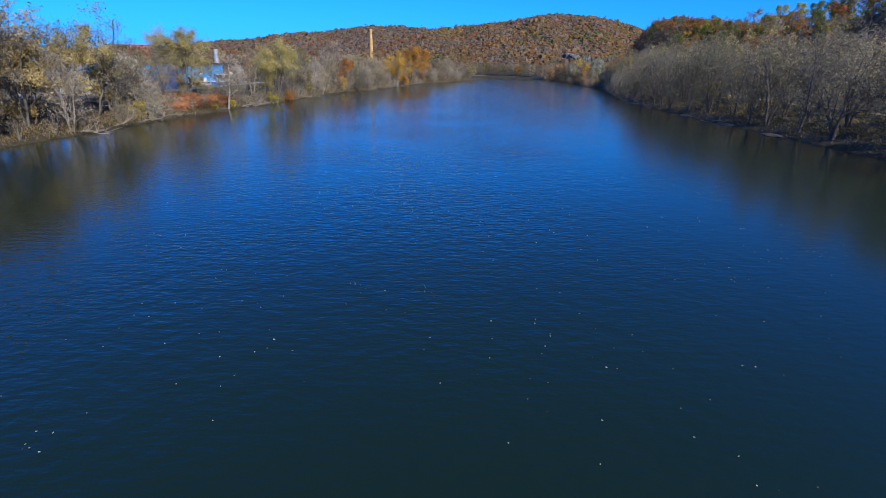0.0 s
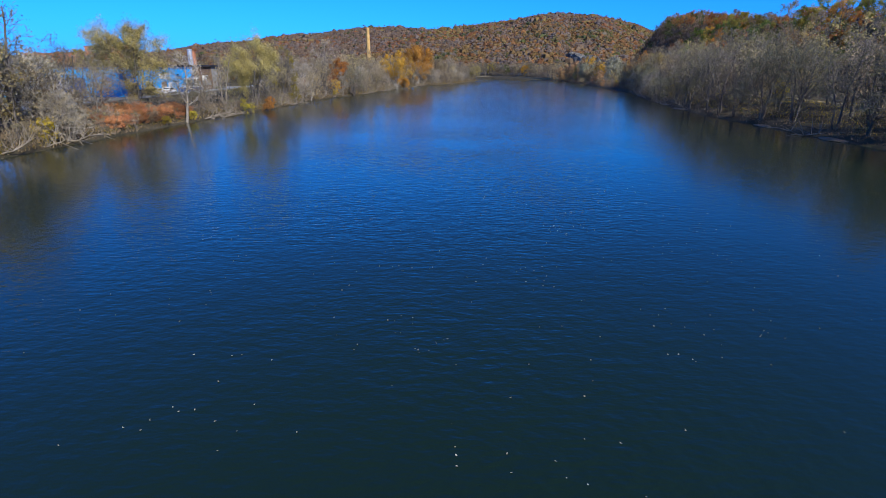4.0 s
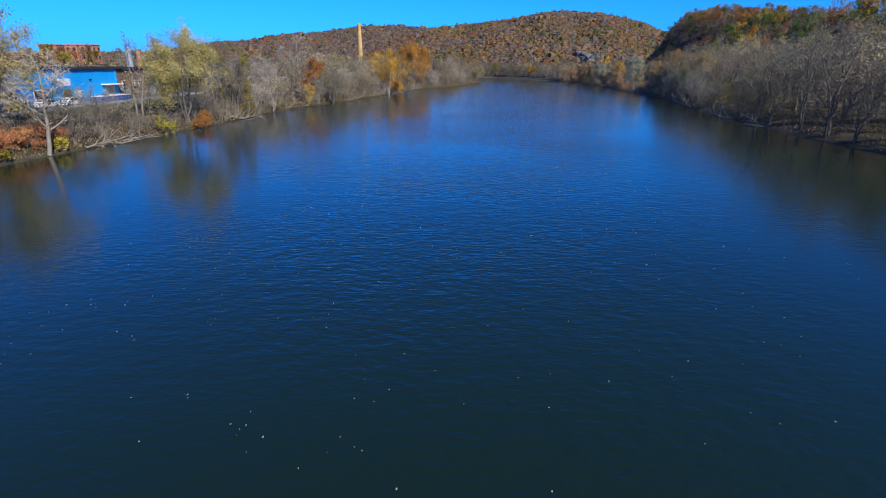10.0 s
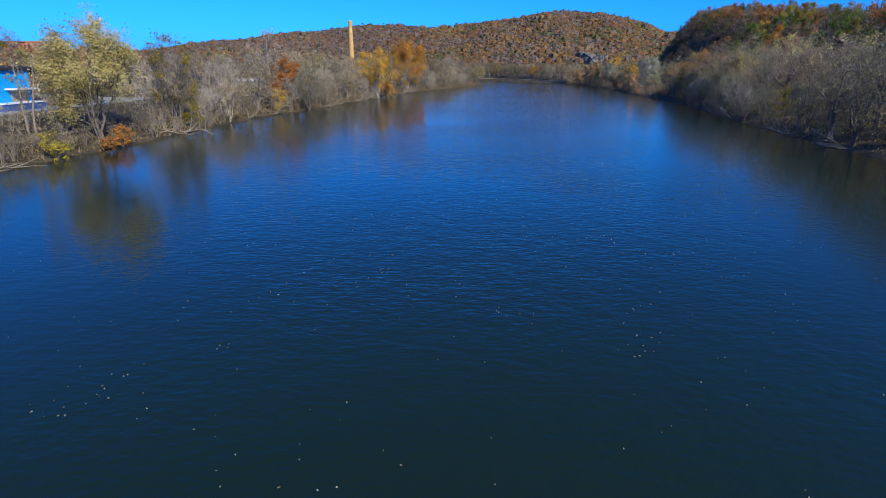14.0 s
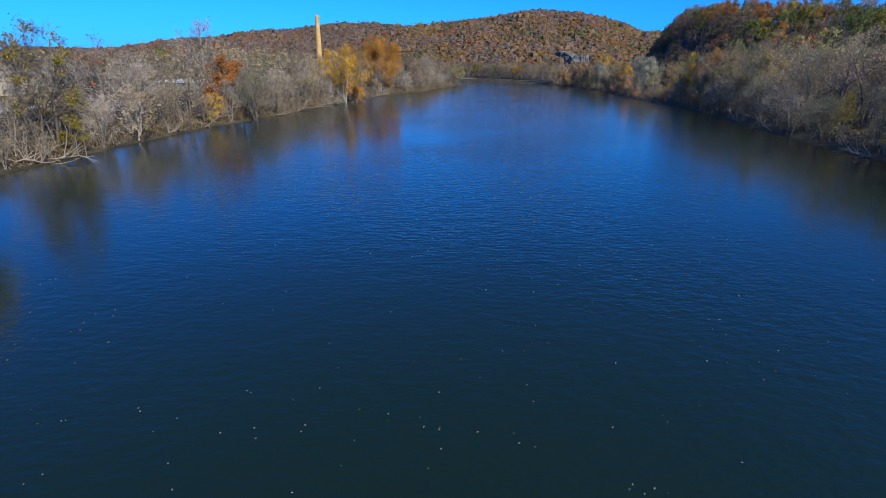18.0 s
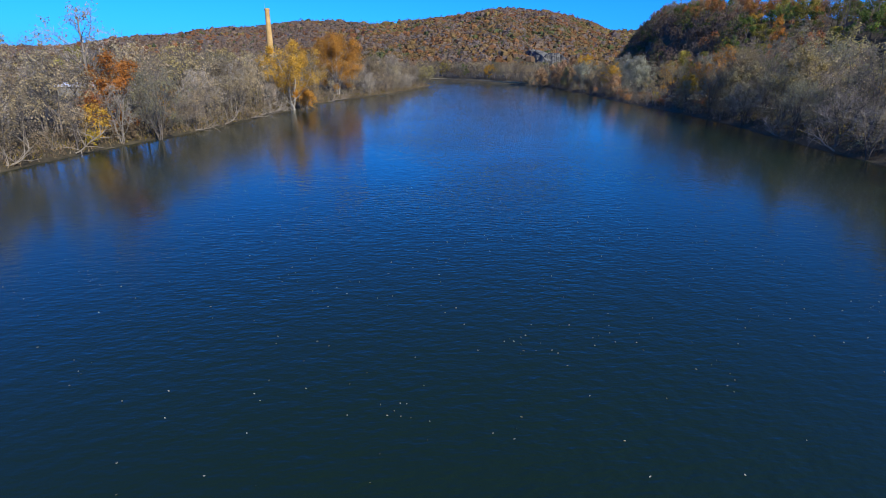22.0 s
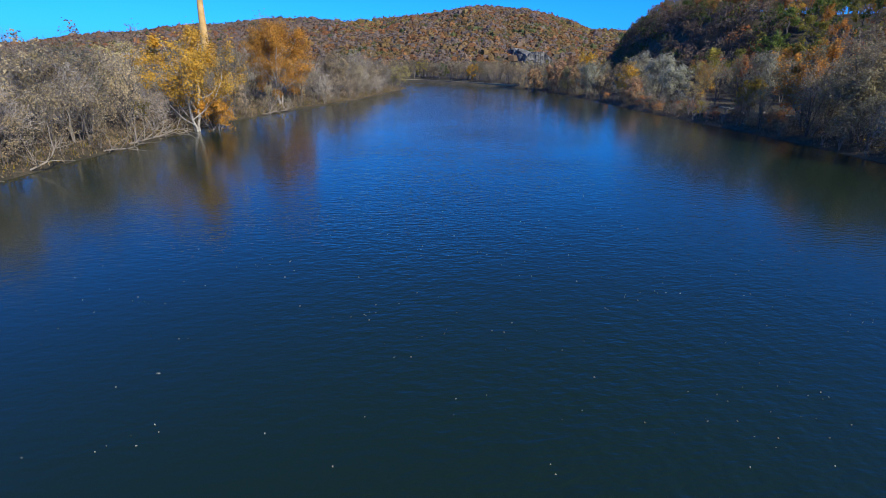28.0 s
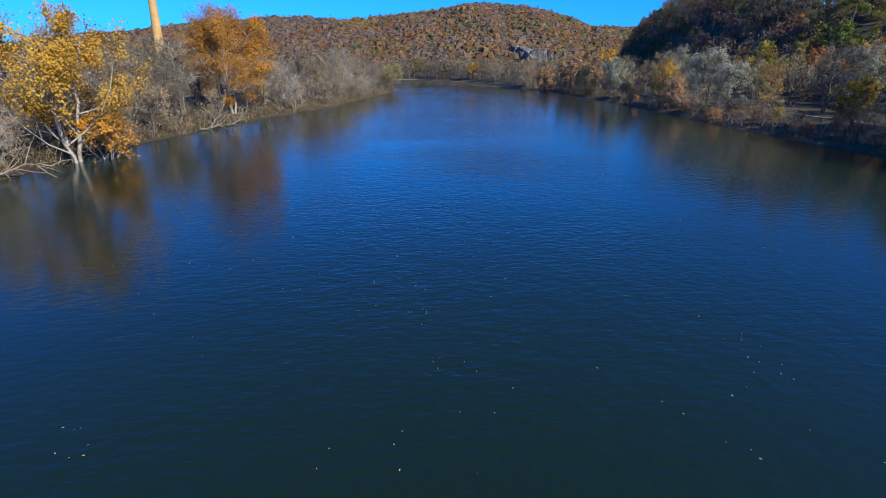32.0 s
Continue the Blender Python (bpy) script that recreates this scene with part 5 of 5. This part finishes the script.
# ---- coloured shrubs ----
SUMAC = [tree(71 + k, "sumac_shrub", "rusty orange sumac shrub on the sloping bank", 1.5, 2.0, leaf, 560, stems=4, kids=(3, 2, 2, 0), category="shrub", foot=0.0, leaf_size=0.085, clump=1.0, fine=0.01, tight=3.5) for k, leaf in enumerate(("sumac", "sumac", "brown"))]
for k in range(84):
    yy = rng.uniform(103, 126)
    x = bank_point(-1, yy, rng.uniform(1.6, 9.5))[0]
    plant(SUMAC[(0, 1, 0, 1, 0, 1, 2)[k % 7]], x, yy, rng.uniform(0, 360), rng.uniform(0.85, 1.4), group="sumac on the bank")
for seed, x, y, h, leaf, n, lab in ((401, -51.5, 89.5, 3.2, "yellow", 900, "bright yellow narrow shrub on the bank"), (402, -43, 145.5, 2.5, "rust", 1100, "rust-red leafy maple shrub at the water"), (403, -43.5, 149, 3.0, "orange", 900, "orange shrub at the foot of the maple"),
                                    (404, -45, 139, 3.5, "yellow", 700, "yellow-green shrub on the bank"), (405, -43, 168, 4.5, "yellow", 900, "yellow-leaved sapling below a bare tree"), (406, -38, 222, 5.5, "gold", 1100, "gold-leaved sapling on the bank"),
                                    (407, -49, 113, 1.6, "yellow", 500, "low yellow shrub at the water's edge"), (408, -48.5, 121, 1.8, "yellow", 600, "low yellow shrub beside a slender tree"), (409, 84, 268, 3.5, "rust", 1000, "red-brown shrub above the water"),
                                    (410, 75, 283, 3.0, "yellow", 700, "yellow shrub beside the track"), (411, 87.5, 302, 9.0, "gold", 1500, "bright gold small tree against the dark cliff"), (412, -33, 262, 4.0, "yellow", 800, "green-yellow shrub beside the sycamore"),
                                    (413, 66, 140, 5.0, "yellow", 1300, "yellow-green undergrowth beneath the bare trees"), (414, 63, 186, 6.0, "yellow", 1500, "yellow-green sapling among grey trees"), (415, -46, 190, 5, "rust", 900, "rusty shrub on the high bank"),
                                    (416, -39.4, 202.6, 5.2, "gold", 1000, "gold-leaved sapling on the bank"), (417, -39.2, 200.4, 2.0, "yellow", 500, "low yellow shrub at the water"), (418, -37.4, 206.6, 2.4, "brown", 900, "rusty brown shrub above the water"), (419, -41, 206.2, 7.0, "rust", 800, "narrow red-leaved sapling beside the oak")):
    plant(tree(seed, "shrub", lab, h, 0.8 * h + 0.6, leaf, n, stems=4, kids=(5, 4, 3, 0), category="shrub", foot=0.0, leaf_size=0.13, clump=0.9, fine=0.012, tight=1.6), x, y)

for k in range(150):
    yy = rng.uniform(122, 168) if k < 66 else rng.uniform(95, 160) if k < 120 else rng.uniform(88, 108)
    x = bank_point(-1, yy, rng.uniform(1.0, 13.0))[0] if k < 66 else rng.uniform(-62.4, -55.5) if k < 120 else rng.uniform(-56, -50.5)
    plant(rng.choice(BRUSH), x, yy, rng.uniform(0, 360), rng.uniform(0.5, 0.85), group="brush below the works")
for k, (x, y, size) in enumerate(((-61, 107, 0.85), (-62, 112, 0.9), (-59, 103, 0.8), (-58, 99, 0.85), (-66, 108, 0.95), (-61, 116, 0.75), (-58, 110, 0.7), (-55, 105, 0.6), (-55, 132, 0.55), (-54, 138, 0.5), (-52, 134, 0.45))):
    plant(BARE[k % 5], x, y, 47 * k, size, group="trees on the left bank")
for k in range(44):
    yy = rng.uniform(258, 345)
    plant(SUMAC[k % 3], bank_point(1, yy, rng.uniform(1.5, 9))[0], yy, 77 * k, rng.uniform(0.8, 1.4), group="rusty shrubs below the track", label="red-brown shrub between track and water")

# ---- grass and litter on the banks ----
def tufts(name, label, leaf, count, seed, side, d0, d1, y0, y1, tall):
    g = np.random.default_rng(seed)
    y = g.uniform(y0, y1, count)
    bank = LEFT_BANK[:19] if side < 0 else RIGHT_BANK[::-1][:16]
    x = np.interp(y, [p[1] for p in bank], [p[0] for p in bank]) + side * g.uniform(d0, d1, count)
    z = height(x, y) - 0.03
    c = np.stack([x, y, z], 1)[:, None, :].repeat(3, axis=1)
    a, s, h = g.uniform(0, 2 * math.pi, count), g.uniform(0.03, 0.10, count), tall * g.uniform(0.4, 1.2, count)
    c[:, 0, 0] -= s * np.cos(a)
    c[:, 0, 1] -= s * np.sin(a)
    c[:, 1, 0] += s * np.cos(a)
    c[:, 1, 1] += s * np.sin(a)
    c[:, 2, 2] += h
    c[:, 2, :2] += g.normal(size=(count, 2)) * tall * 0.4
    tagged(new(name, mesh_of(name, c.reshape(-1, 3), np.arange(3 * count).reshape(-1, 3), [LEAF[leaf]])), label, "grass", kind="stuff")


tufts("dry_grass", "dry brown grass and weeds along the bank", "brown", 12000, 21, -1, 0.5, 9, 45, 415, 0.4)
tufts("straw_grass", "pale straw-coloured grass on the open bank", "tan", 9000, 25, -1, 0.3, 7, 45, 415, 0.35)
tufts("bank_weeds", "yellow-green weeds along the left bank", "yellow", 3000, 22, -1, 0.6, 5, 45, 415, 0.45)
tufts("bank_grass", "yellow-green grass under the trees", "yellow", 9000, 23, 1, 4, 26, 45, 240, 0.3)
tufts("bank_litter", "brown weeds along the water", "brown", 8000, 24, 1, 0.4, 9, 45, 410, 0.35)

# ---- leaves afloat ----
g = np.random.default_rng(9)
centre = np.concatenate([np.stack([g.uniform(-34, 38, 900), g.uniform(4, 235, 900)], 1), np.stack([g.normal(5, 9, 160), g.uniform(4, 235, 160)], 1)])
vs, fs = [], []
for cx, cy in centre:
    spread = g.choice([0.5, 1.5, 4.0])
    for _ in range(int(g.integers(1, 8))):
        x, y = cx + g.normal() * spread, cy + g.normal() * spread
        s, a = g.uniform(0.018, 0.04), g.uniform(0, 2 * math.pi)
        n = len(vs)
        u, w = np.array((math.cos(a), math.sin(a))) * s, np.array((-math.sin(a), math.cos(a))) * s * 0.6
        for k, (p, q, zz) in enumerate(((1.2, 0, 0.03), (0.3, 1, 0.012), (-1, 0.5, 0.02), (-1, -0.5, 0.012), (0.3, -1, 0.02))):
            vs.append((x + u[0] * p + w[0] * q, y + u[1] * p + w[1] * q, zz))
        fs.append((n, n + 1, n + 2, n + 3, n + 4))
tagged(new("floating_leaves", mesh_of("floating_leaves", vs, fs, [LEAF["afloat"]])), "pale fallen leaves drifting on the dark water", "leaves", kind="stuff")
